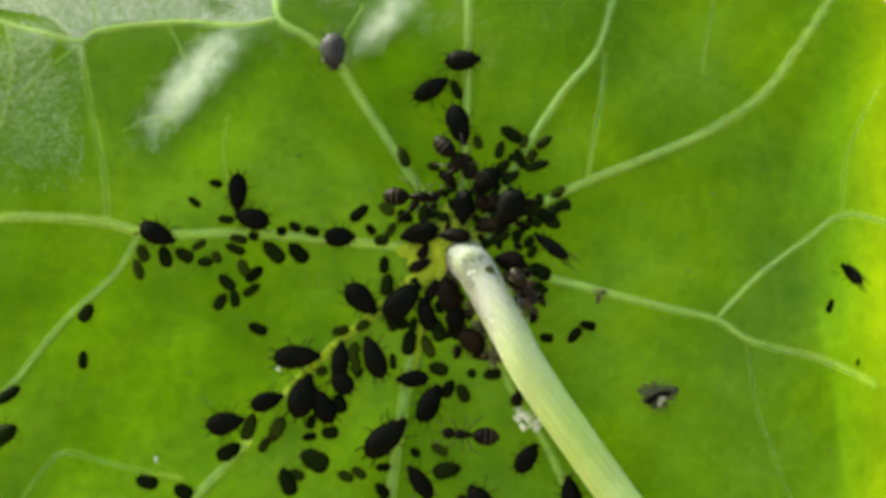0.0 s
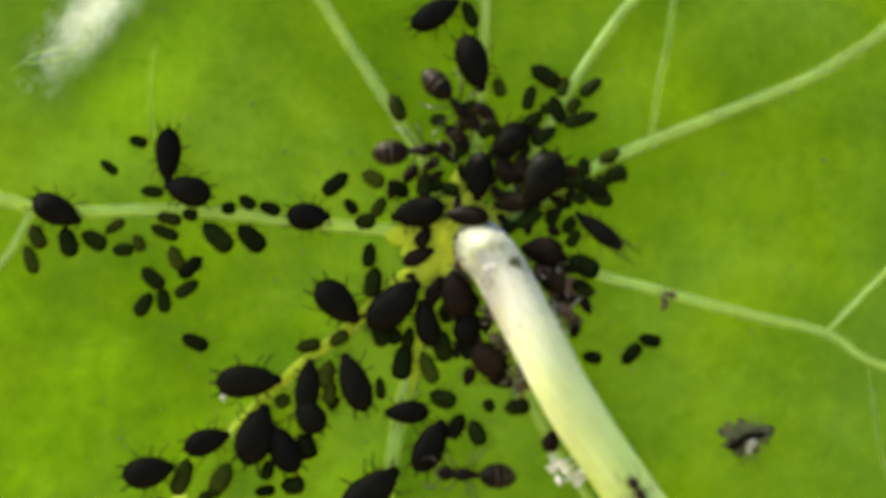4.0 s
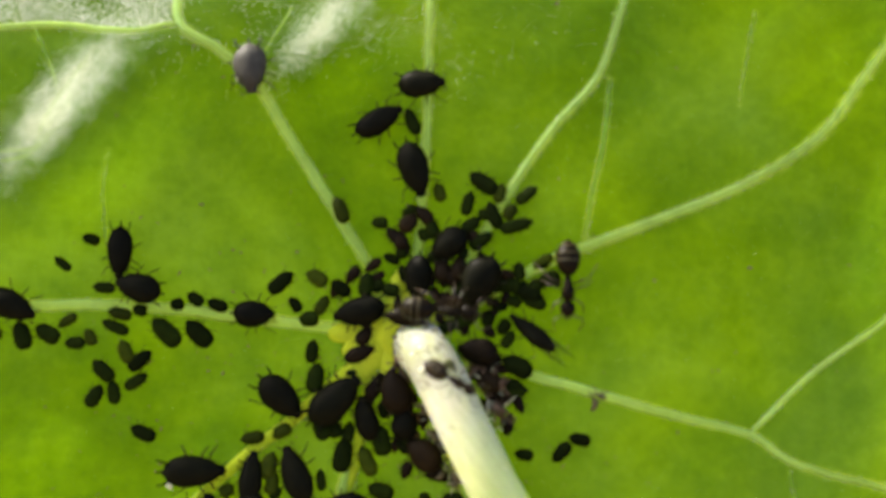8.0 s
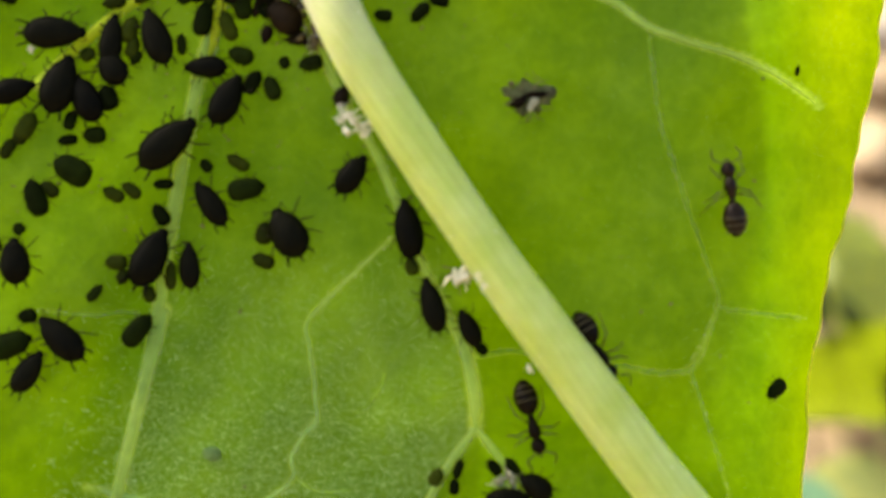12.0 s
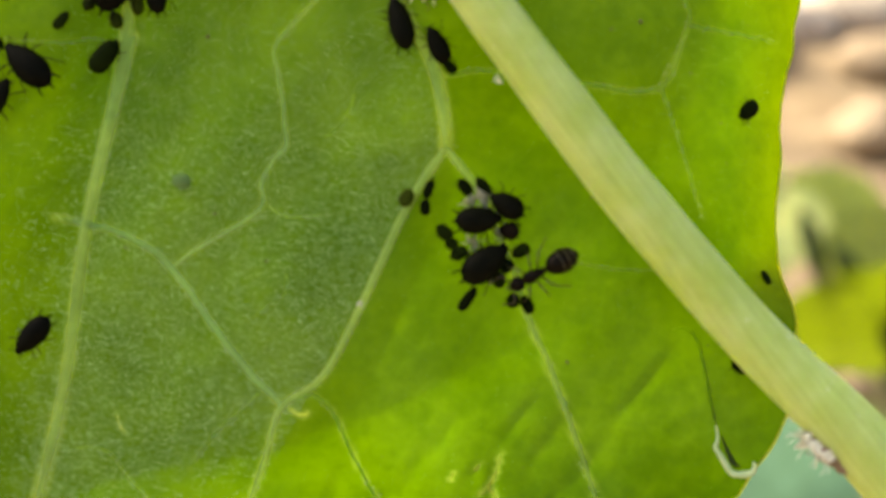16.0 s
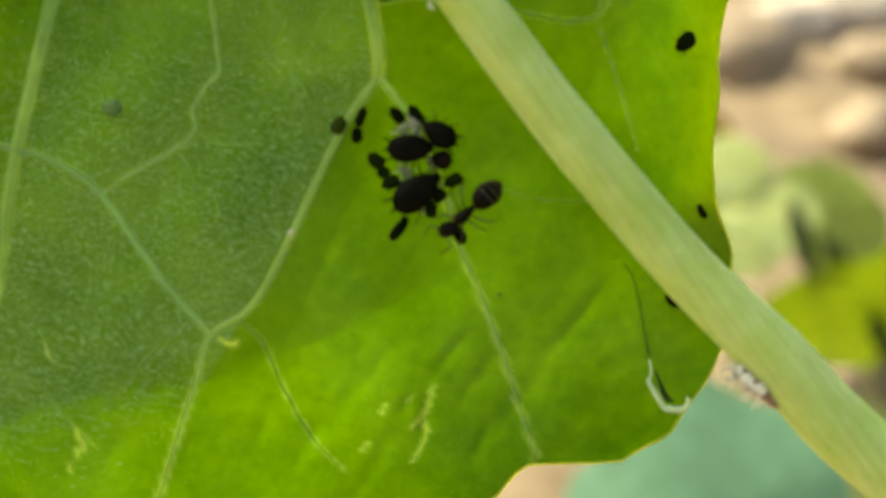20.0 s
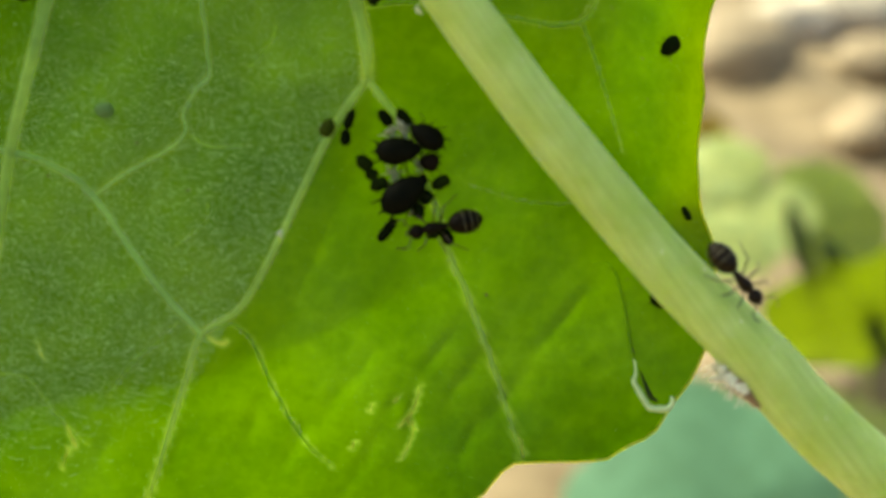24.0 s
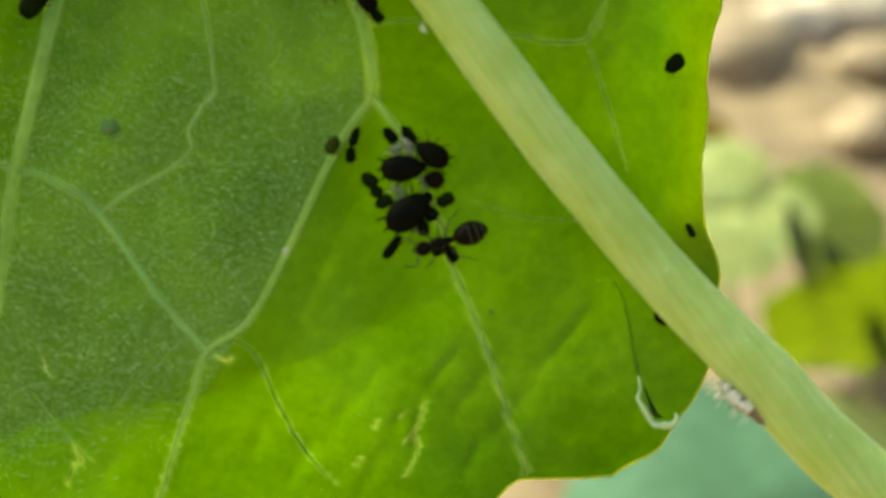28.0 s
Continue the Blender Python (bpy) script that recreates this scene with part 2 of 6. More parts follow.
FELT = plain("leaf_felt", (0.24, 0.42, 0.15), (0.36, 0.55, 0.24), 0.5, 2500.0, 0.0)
SHOOT = plain("shoot_skin", (0.018, 0.030, 0.004), (0.045, 0.065, 0.009), 0.6, 900.0, 0.03, 0.2)
HAIR_AND_SHEEN = plain("leaf_hair_and_sheen", (0.66, 0.72, 0.50), (0.86, 0.88, 0.74), 0.4, 2500.0, 0.0)


def film_material():
    m = blade("wing_film", (0.10, 0.10, 0.06), (0.30, 0.34, 0.16), 0.6, 0.3)
    nodes, links = m.node_tree.nodes, m.node_tree.links
    out = nodes["Material Output"].inputs["Surface"]
    solid = out.links[0].from_socket
    clear = nodes.new("ShaderNodeBsdfTransparent")
    both = nodes.new("ShaderNodeMixShader")
    both.inputs[0].default_value = 0.62
    links.new(solid, both.inputs[1])
    links.new(clear.outputs[0], both.inputs[2])
    links.new(both.outputs[0], out)
    return m


WING = film_material()
SOIL = plain("soil", (0.13, 0.085, 0.038), (0.30, 0.215, 0.115), 0.9, 26.0, 3.0)
STONE = plain("stone", (0.25, 0.175, 0.095), (0.37, 0.275, 0.165), 0.8, 90.0, 0.6, vary=0.2)
WHITE_STONE = plain("white_stone", (0.44, 0.35, 0.25), (0.60, 0.50, 0.37), 0.8, 90.0, 0.6)


# ---- mesh helpers ----
def link_mesh(name, bm, mat, parent=None, label=""):
    me = bpy.data.meshes.new(name)
    bm.to_mesh(me)
    bm.free()
    for f in me.polygons:
        f.use_smooth = True
    me.materials.append(mat)
    ob = new(name, me)
    if parent:
        ob.parent = parent
    return tagged(ob, label)


part = link_mesh


def sweep(bm, points, radii, sides=8, flat=1.0, half=False, caps=True):
    """A tube along points; flat squeezes it across z; half leaves out its rear."""
    pts = [Vector(p) for p in points]
    n = len(pts)
    rings = []
    side = None
    for i, p in enumerate(pts):
        ahead = (pts[min(i + 1, n - 1)] - pts[max(i - 1, 0)]).normalized()
        ref = Vector((0, 0, 1)) if abs(ahead.z) < 0.9 else Vector((0, 1, 0))
        if side is None or half or abs(ahead.z) < 0.9:
            side = ahead.cross(ref).normalized()
        side = (side - ahead * side.dot(ahead)).normalized()
        up = side.cross(ahead)
        ring = []
        count = sides + 1 if half else sides
        for k in range(count):
            a = math.pi * k / sides if half else 2 * math.pi * k / sides
            ring.append(bm.verts.new(p + radii[i] * (math.cos(a) * side + flat * math.sin(a) * up)))
        rings.append(ring)
    for a, b in zip(rings, rings[1:]):
        m = len(a)
        for k in range(m - 1 if half else m):
            bm.faces.new((a[k], a[(k + 1) % m], b[(k + 1) % m], b[k]))
    if caps and not half:
        bm.faces.new(rings[0][::-1])
        bm.faces.new(rings[-1])
    return bm


def blob(bm, centre, axes, turn=None, segments=14, rings=10, wave=0.0):
    """A rounded body with half-axes axes, its surface wavy by a share."""
    made = bmesh.ops.create_uvsphere(bm, u_segments=segments, v_segments=rings, radius=1.0)["verts"]
    for v in made:
        c = v.co
        k = 1 + wave * noise.noise(c * 2.3 + Vector(centre) * 900)
        q = Vector((c.x * axes[0] * k, c.y * axes[1] * k, c.z * axes[2] * k))
        v.co = (turn @ q if turn else q) + Vector(centre)
    return made


def smooth_line(points, steps=6):
    """A curve through the points (Catmull-Rom)."""
    p = [Vector(q) for q in points]
    p = [2 * p[0] - p[1]] + p + [2 * p[-1] - p[-2]]
    out = []
    for a, b, c, d in zip(p, p[1:], p[2:], p[3:]):
        for i in range(steps):
            t = i / steps
            out.append(0.5 * (2 * b + (c - a) * t + (2 * a - 5 * b + 4 * c - d) * t * t + (3 * b - a - 3 * c + d) * t ** 3))
    return out + [p[-2]]


def soft(x, s):
    """x where it is positive, nought where it is negative, rounded over s."""
    return s * math.log1p(math.exp(max(-30.0, min(30.0, x / s)))) if x < 30 * s else x


def step(x, s):
    return 1 / (1 + math.exp(max(-30.0, min(30.0, -x / s))))


def hump(u, v, cu, cv, turn, long, wide, high):
    c, s = math.cos(turn), math.sin(turn)
    a, b = (u - cu) * c + (v - cv) * s, (v - cv) * c - (u - cu) * s
    return high * math.exp(-(a / long) ** 2 - (b / wide) ** 2)


WRINKLES = ((12.9, -37.2, 1.5, 1.3, 0.10), (12.1, -36.7, 1.2, 0.5, 0.08), (15.4, -35.0, 1.0, 1.6, 0.06), (9.4, -36.6, 1.2, 1.4, 0.08), (6.0, -37.6, 1.3, 1.2, 0.08), (7.8, -38.6, 1.1, 1.6, 0.08), (10.7, -35.0, 1.0, 1.3, 0.07), (14.2, -34.0, 0.9, 1.5, 0.07), (2.6, -39.3, 1.2, 1.5, 0.08), (17.0, -36.2, 1.0, 1.6, 0.07), (11.0, -39.0, 1.1, 1.4, 0.08), (15.4, -38.2, 1.2, 1.2, 0.07), (-0.6, -39.2, 1.2, 1.2, 0.07), (19.4, -32.6, 0.9, 1.6, 0.09))


def relief(u, v):
    """Height of the leaf's underside over its mean plane, in millimetres, towards the viewer."""
    h = -0.0012 * (u * u + (v + 2) ** 2)
    h -= 0.30 * (soft(v - 12.5 - 0.04 * u, 0.35) - soft(v - 17.0, 0.4)) * step(-4.0 - u, 1.2)      # upper part turns away
    crease = -36.1 + 0.2 * (u - 3.8) + 0.3 * soft(u - 3.8, 0.4)
    h -= 0.20 * soft(crease - v, 0.10 + 0.7 * step(2.5 - u, 0.8)) * step(15.0 - u, 2.0)                # lower part bends back; the fold stands in for a shadow's edge
    if v < -28.5:
        for cu, cv, turn, long, high in WRINKLES:
            h += hump(u, v, cu, cv, turn, long, 0.30, high)
    if v > -4.0:
        h += hump(u, v, -13.0, 8.7, 0.9, 4.2, 1.9, 1.9) + hump(u, v, -2.6, 12.3, 0.5, 2.6, 1.5, 1.0)
    h += 0.05 * math.sin(0.55 * u + 0.8) * math.sin(0.48 * v + 1.9) + 0.035 * math.sin(0.9 * u - 0.7 * v)
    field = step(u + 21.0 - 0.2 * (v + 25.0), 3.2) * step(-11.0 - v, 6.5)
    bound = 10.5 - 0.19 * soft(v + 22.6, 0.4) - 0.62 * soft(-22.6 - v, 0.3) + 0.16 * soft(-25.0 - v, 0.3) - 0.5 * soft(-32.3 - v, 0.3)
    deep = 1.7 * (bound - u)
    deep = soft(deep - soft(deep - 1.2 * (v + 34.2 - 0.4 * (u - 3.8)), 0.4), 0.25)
    h -= 1.5 * (1 - math.exp(-0.095 * deep)) * field                                               # field between two main veins, sunk to leave it in shade
    h -= 0.55 * soft(u - 22.2, 0.8) * step(12.0 - v, 3.0) * step(v + 28.5, 0.8)
    h += 0.14 * soft(u - 21.4 + 0.23 * (v + 29.6), 0.2) * step(-29.0 - v, 0.8)         # bent lobe beside the tear
    h -= 0.035 * soft(v - 3.0, 1.0) * step(u - 9.0, 2.0)
    h -= 0.092 * (soft(v + 21.0, 1.5) - soft(v + 3.5, 1.5)) * step(u + 17.0, 4.0) * step(4.0 - u, 3.0)
    h -= 0.012 * (soft(v + 38.0, 1.5) - soft(v + 21.0, 1.5)) * step(u - 10.0, 2.0)
    return h


def normal_at(u, v):
    e = 0.05
    return Vector(((relief(u - e, v) - relief(u + e, v)) / (2 * e), (relief(u, v - e) - relief(u, v + e)) / (2 * e), 1)).normalized()


def on_leaf(u, v, turn=0.0, lift=0.0):
    """A pose on the blade's underside, z along its normal, x towards turn degrees."""
    n = normal_at(u, v)
    ahead = Vector((math.cos(radians(turn)), math.sin(radians(turn)), 0))
    ahead = (ahead - n * ahead.dot(n)).normalized()
    m = Matrix((ahead, n.cross(ahead), n)).transposed().to_4x4()
    p = Vector((u, v, relief(u, v))) + n * lift
    return LEAF @ Matrix.Translation(p * MM) @ m


# ---- ground ----
def ground():
    bm = bmesh.new()
    bmesh.ops.create_grid(bm, x_segments=140, y_segments=140, size=1.0)
    for v in bm.verts:
        r = max(abs(v.co.x), abs(v.co.y))
        v.co *= 0.9 if r < 0.98 else 40.0
        if r < 0.95:
            v.co.z = 0.016 * noise.noise(v.co * 14) + 0.008 * noise.noise(v.co * 45)
    return tagged(link_mesh("ground", bm, SOIL), "bare brown garden soil under the plants", "soil", kind="structure")


ground()

# ---- the large leaf ----
leaf = tagged(new("nasturtium_leaf"), "green round nasturtium leaf, underside seen, covered in aphids", "leaf")
leaf.matrix_basis = LEAF
CENTRE = (0.0, -8.0)
RIM = [(-180, 37), (-165, 37), (-150, 36), (-135, 36), (-120, 36), (-105, 37), (-92, 38), (-80, 38.5), (-70, 37.6),
       (-63.9, 36.35), (-60.5, 35.76), (-56.2, 36.96), (-54.9, 37.33), (-51.7, 37.74), (-48.8, 37.28), (-45.0, 36.17), (-39.8, 33.84), (-37.2, 31.87), (-33.0, 29.88), (-26.7, 28.48), (-25.0, 27.97), (-18.9, 27.25), (-15.5, 27.15), (-8.0, 27.25), (0, 27.7), (8, 28.7), (15, 29.7), (30, 32.9), (50, 35),
       (75, 36), (100, 36), (130, 37), (155, 37), (180, 37)]


def rim(a):
    a = (a + 180) % 360 - 180
    for (a0, r0), (a1, r1) in zip(RIM, RIM[1:]):
        if a0 <= a <= a1:
            t = (a - a0) / (a1 - a0)
            t = t * t * (3 - 2 * t) * 0.5 + t * 0.5
            return r0 + (r1 - r0) * t + 0.12 * math.sin(radians(a) * 31) + 0.07 * math.sin(radians(a) * 83)
    return 37


def leaf_blade():
    bm = bmesh.new()
    spokes, rings = 760, 250
    mid = bm.verts.new((CENTRE[0] * MM, CENTRE[1] * MM, relief(*CENTRE) * MM))
    rows = []
    for j in range(1, rings + 1):
        row = []
        for i in range(spokes):
            a = 360 * i / spokes
            r = rim(a) * (j / rings)
            u, v = CENTRE[0] + r * math.cos(radians(a)), CENTRE[1] + r * math.sin(radians(a))
            row.append(bm.verts.new((u * MM, v * MM, relief(u, v) * MM)))
        rows.append(row)
    for i in range(spokes):
        bm.faces.new((mid, rows[0][i], rows[0][(i + 1) % spokes]))
    for a, b in zip(rows, rows[1:]):
        for i in range(spokes):
            k = (i + 1) % spokes
            bm.faces.new((a[i], b[i], b[k], a[k]))
    ob = part("blade", bm, LAMINA, leaf, "green leaf blade with pale grey sheen")
    right_rim = ob.data.attributes.new("right_rim", "FLOAT", "POINT")
    for k, p in enumerate(ob.data.vertices):
        u, v = p.co.x / MM, p.co.y / MM
        right_rim.data[k].value = max(0.0, min(1.0, (u - 22.8) / 3.2)) * step(v + 28.5, 0.8)
    # the field's shade tone, painted into the blade's colour
    felt_shade = ob.data.attributes.new("felt_shade", "FLOAT", "POINT")
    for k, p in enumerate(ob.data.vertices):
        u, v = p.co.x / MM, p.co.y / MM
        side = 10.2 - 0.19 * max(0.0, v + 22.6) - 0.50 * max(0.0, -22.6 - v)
        felt_shade.data[k].value = step(u + 4.8 - 0.2 * (v + 25), 0.5) * step(side - u, 0.25) * step(-15.5 - v, 1.8) * step(v + 35.0 - 0.4 * (u - 3.8), 0.8)
    edge = []
    for i in range(0, spokes + 1, 2):
        a = 360 * i / spokes
        r = rim(a)
        u, v = CENTRE[0] + r * math.cos(radians(a)), CENTRE[1] + r * math.sin(radians(a))
        edge.append((u * MM, v * MM, relief(u, v) * MM))
    part("margin", sweep(bmesh.new(), edge, [0.055 * MM] * len(edge), 6, caps=False), MARGIN, leaf, "yellowish leaf margin")
    return ob


BLADE = leaf_blade()


VEIN_LINES = []


def vein(r0, r1, points, mat=VEIN):
    """A raised vein, r0 to r1 millimetres thick, along the blade."""
    line = smooth_line([(u, v, 0) for u, v in points], 7)
    line = [p for p in line if math.hypot(p.x - CENTRE[0], p.y - CENTRE[1]) < rim(math.degrees(math.atan2(p.y - CENTRE[1], p.x - CENTRE[0]))) - 0.15]
    n = len(line)
    VEIN_LINES.append((line, 0.5 * (r0 + r1)))
    thin = mat in (VEIN, SHADED_VEIN) and r0 < 0.18
    pts, radii = [], []
    for i, p in enumerate(line):
        w = 0.06 * noise.noise(Vector((p.x * 0.9, p.y * 0.9, 3.3)))
        pts.append(((p.x + w) * MM, (p.y + w) * MM, (relief(p.x, p.y) - (0.006 if thin else 0.012 if r1 < 0.13 else 0.04)) * MM))
        ends = min(1.0, 0.6 + 0.4 * i / (0.03 * n + 1)) * min(1.0, 0.20 + 0.80 * (n - 1 - i) / (0.22 * n))
        radii.append((r0 + (r1 - r0) * i / (n - 1)) * ends * MM * (1 + 0.10 * noise.noise(Vector((p.x, p.y, 8.0)))))
    radii = [r * (0.5 if thin else 0.8 if mat in (VEIN, SHADED_VEIN) else 1.0) for r in radii]
    return part("vein", sweep(bmesh.new(), pts, radii, 8, 0.5 if thin else 0.55, half=True), VEINLET if thin and mat == VEIN else mat, leaf)


vein(0.12, 0.08, [(1.23, 15.08), (4.03, 15.62), (5.79, 16.89), (7.37, 18.78)])
vein(0.14, 0.09, [(9.35, 13.90), (10.33, 15.14), (12.18, 16.83), (13.56, 18.72)])
vein(0.35, 0.19, [(-0.29, -0.03), (-4.61, 0.35), (-11.34, 0.93), (-15.55, 0.84), (-17.37, 1.00), (-19.40, 1.54), (-22.02, 1.80), (-25.28, 1.81), (-30.24, 1.33)])
vein(0.21, 0.15, [(-17.37, 0.93), (-18.77, -1.41), (-21.69, -4.15), (-24.64, -7.71), (-27.28, -10.31)])
vein(0.17, 0.15, [(-19.24, 1.80), (-19.49, 4.86), (-20.08, 7.75), (-20.84, 11.78)])
vein(0.31, 0.23, [(-1.02, 2.91), (-2.69, 5.53), (-4.61, 8.42), (-6.21, 10.92), (-7.82, 12.21), (-9.54, 13.39), (-9.80, 16.36), (-10.34, 25.05)])
vein(0.23, 0.19, [(-9.53, 13.32), (-11.67, 12.86), (-14.67, 13.12), (-17.92, 12.90), (-20.01, 12.48), (-20.85, 11.91), (-22.78, 12.33), (-25.54, 13.13), (-28.32, 14.13)])
vein(0.17, 0.12, [(-20.85, 11.91), (-20.02, 12.65), (-20.33, 14.37), (-20.84, 16.47)])
vein(0.27, 0.19, [(0.77, 0.35), (1.22, 4.51), (1.41, 9.31), (1.41, 12.20), (1.41, 16.08), (1.00, 24.88)])
vein(0.27, 0.19, [(1.73, 0.35), (3.70, 3.87), (5.18, 6.46), (6.94, 9.06), (8.70, 11.17), (9.53, 13.61), (10.04, 16.23), (10.95, 25.18)])
vein(0.17, 0.12, [(9.25, 11.14), (9.01, 8.43), (8.57, 6.18), (8.23, 4.00)])
vein(0.31, 0.19, [(2.11, 0.29), (4.31, 1.80), (7.04, 3.35), (10.85, 4.90), (15.00, 6.68), (18.25, 8.80), (20.26, 11.42), (22.31, 14.40), (23.37, 16.41), (25.54, 24.44)])
vein(0.32, 0.07, [(3.39, -0.67), (5.82, -1.53), (9.27, -2.47), (13.11, -3.43), (15.55, -4.01), (17.65, -5.27), (21.32, -6.20), (23.85, -7.22), (25.30, -7.98)])
vein(0.19, 0.12, [(15.55, -3.95), (17.98, -1.51), (20.57, 0.41), (22.93, 1.97), (25.71, 1.61), (28.72, 1.11)])
vein(0.10, 0.08, [(22.93, 1.97), (23.40, 5.63), (25.53, 9.66)])
vein(0.11, 0.05, [(17.27, -5.50), (17.85, -8.85), (19.23, -12.66), (20.34, -15.53), (20.77, -17.02), (19.58, -19.67)])
vein(0.08, 0.06, [(20.77, -17.02), (22.70, -17.23), (25.07, -17.38)])
vein(0.27, 0.25, [(-0.05, -0.21), (-1.71, -1.61), (-4.27, -3.99), (-5.90, -5.26), (-7.77, -7.00), (-9.19, -8.43)], HUB)
vein(0.31, 0.21, [(-11.27, -11.11), (-14.23, -14.23), (-16.03, -16.19), (-18.32, -18.48)])
vein(0.27, 0.24, [(-0.60, -1.14), (-1.29, -4.86), (-1.94, -7.91)], HUB)
vein(0.31, 0.37, [(-1.56, -5.49), (-2.16, -8.14), (-2.78, -12.27), (-3.31, -16.43), (-3.75, -20.14), (-4.17, -22.18)])
vein(0.37, 0.24, [(-3.18, -17.99), (-4.32, -22.82), (-5.16, -27.21), (-5.75, -32.59), (-6.46, -36.49), (-7.33, -40.00)])
vein(0.23, 0.25, [(1.80, -3.93), (4.12, -8.40), (5.91, -11.22), (7.74, -15.25), (9.03, -17.60), (9.95, -19.51), (10.44, -21.43)])
vein(0.30, 0.34, [(9.65, -18.23), (10.05, -19.63), (10.41, -21.28), (10.45, -22.59)])
vein(0.25, 0.10, [(10.45, -22.59), (8.89, -25.14), (7.09, -29.26), (5.48, -32.44), (3.70, -33.83), (3.13, -35.67), (2.01, -39.24), (1.35, -41.34)])
vein(0.20, 0.11, [(10.49, -22.59), (11.73, -24.10), (12.49, -25.50), (13.78, -28.34), (14.32, -30.01), (15.64, -32.90), (17.41, -37.56), (17.84, -39.05)])
vein(0.12, 0.09, [(4.30, -33.57), (5.02, -33.30), (6.00, -34.13), (6.98, -36.34), (8.21, -38.37), (9.46, -39.66)])
vein(0.20, 0.18, [(3.70, -33.83), (1.52, -31.62), (-1.33, -27.95), (-3.27, -26.67), (-4.99, -26.19), (-6.47, -25.91)], SHADED_VEIN)
vein(0.13, 0.14, [(-1.18, -27.90), (0.09, -26.96), (1.92, -25.84), (2.63, -25.08), (2.52, -24.27), (3.13, -23.11), (3.56, -22.50)], SHADED_VEIN)
vein(0.14, 0.12, [(3.13, -23.11), (3.60, -22.60), (3.49, -21.41), (3.15, -19.30), (3.05, -18.30), (4.20, -16.95), (6.60, -14.50)], SHADED_VEIN)
vein(0.07, 0.05, [(6.46, -20.38), (6.32, -21.04), (5.54, -22.05), (5.05, -22.14)])
vein(0.07, 0.05, [(2.88, -25.23), (3.54, -25.57), (4.36, -25.67), (5.65, -25.46)])
vein(0.07, 0.05, [(3.71, -28.14), (3.66, -28.95), (2.87, -29.63), (2.07, -30.23)])
vein(0.09, 0.06, [(2.67, -33.27), (1.73, -34.28), (0.93, -34.95), (0.16, -35.96), (-0.30, -36.79)])
vein(0.07, 0.06, [(-5.22, -35.90), (-4.57, -35.83), (-3.75, -36.09), (-3.07, -36.89), (-2.22, -37.83), (-1.21, -38.86)])
vein(0.12, 0.09, [(10.45, -19.50), (12.30, -19.20), (16.38, -19.70), (19.62, -19.73), (20.63, -17.35)])
vein(0.08, 0.05, [(19.62, -19.73), (20.56, -22.13), (21.66, -25.21)])
vein(0.15, 0.10, [(-24.05, -14.19), (-21.91, -11.74), (-19.51, -12.18), (-17.27, -12.74), (-15.02, -13.24)])
vein(0.08, 0.06, [(-12.47, 3.56), (-12.55, 6.08), (-12.19, 7.61)])
vein(0.08, 0.06, [(-18.12, 6.94), (-15.34, 7.48), (-14.42, 9.56)])
vein(0.10, 0.06, [(-20.78, 11.81), (-23.04, 10.10), (-24.83, 8.49), (-27.27, 7.79)])
vein(0.10, 0.06, [(-25.07, 12.53), (-24.74, 10.37), (-25.15, 7.78), (-25.96, 5.84)])
vein(0.10, 0.06, [(-18.28, 6.78), (-17.12, 7.47), (-15.35, 7.64), (-14.14, 8.69)])
vein(0.08, 0.06, [(-15.35, 7.64), (-14.83, 9.26), (-13.85, 10.88), (-13.11, 12.22)])
vein(0.08, 0.06, [(-15.97, 13.09), (-15.18, 11.61), (-14.46, 9.90)])
vein(0.08, 0.06, [(-23.46, 12.61), (-22.55, 11.00), (-23.04, 10.10)])
vein(0.10, 0.06, [(-4.64, 14.22), (-5.42, 12.71), (-5.90, 11.89)])
vein(0.08, 0.06, [(-23.65, 14.41), (-22.55, 13.52), (-21.47, 12.32)])
vein(0.05, 0.03, [(19.80, -27.55), (17.38, -27.51), (14.94, -26.86)])
vein(0.08, 0.06, [(15.56, 14.33), (15.11, 12.03), (14.85, 10.07)])
vein(0.08, 0.05, [(-4.34, -18.19), (-6.54, -18.33), (-8.77, -18.25)])


SCAR_LINES = ((((13.20, -35.80), (13.05, -36.65), (12.75, -37.35), (13.20, -37.80)), 0.075), (((13.00, -36.90), (12.51, -37.48), (12.35, -37.62)), 0.06),
              (((12.95, -37.30), (12.95, -38.10), (12.48, -39.15)), 0.05), (((12.30, -36.30), (12.10, -36.55)), 0.05), (((11.15, -36.70), (11.05, -37.00)), 0.05),
              (((10.40, -38.40), (10.30, -38.70)), 0.06), (((17.55, -37.70), (17.80, -38.30), (17.86, -38.95)), 0.06), (((-2.10, -38.05), (-1.92, -38.50), (-1.72, -39.00)), 0.085),
              (((-2.05, -39.00), (-2.35, -40.00)), 0.04), (((4.05, -33.95), (4.55, -34.20), (4.85, -34.02)), 0.085), (((-3.45, -34.40), (-3.35, -34.85), (-3.15, -35.10)), 0.04))


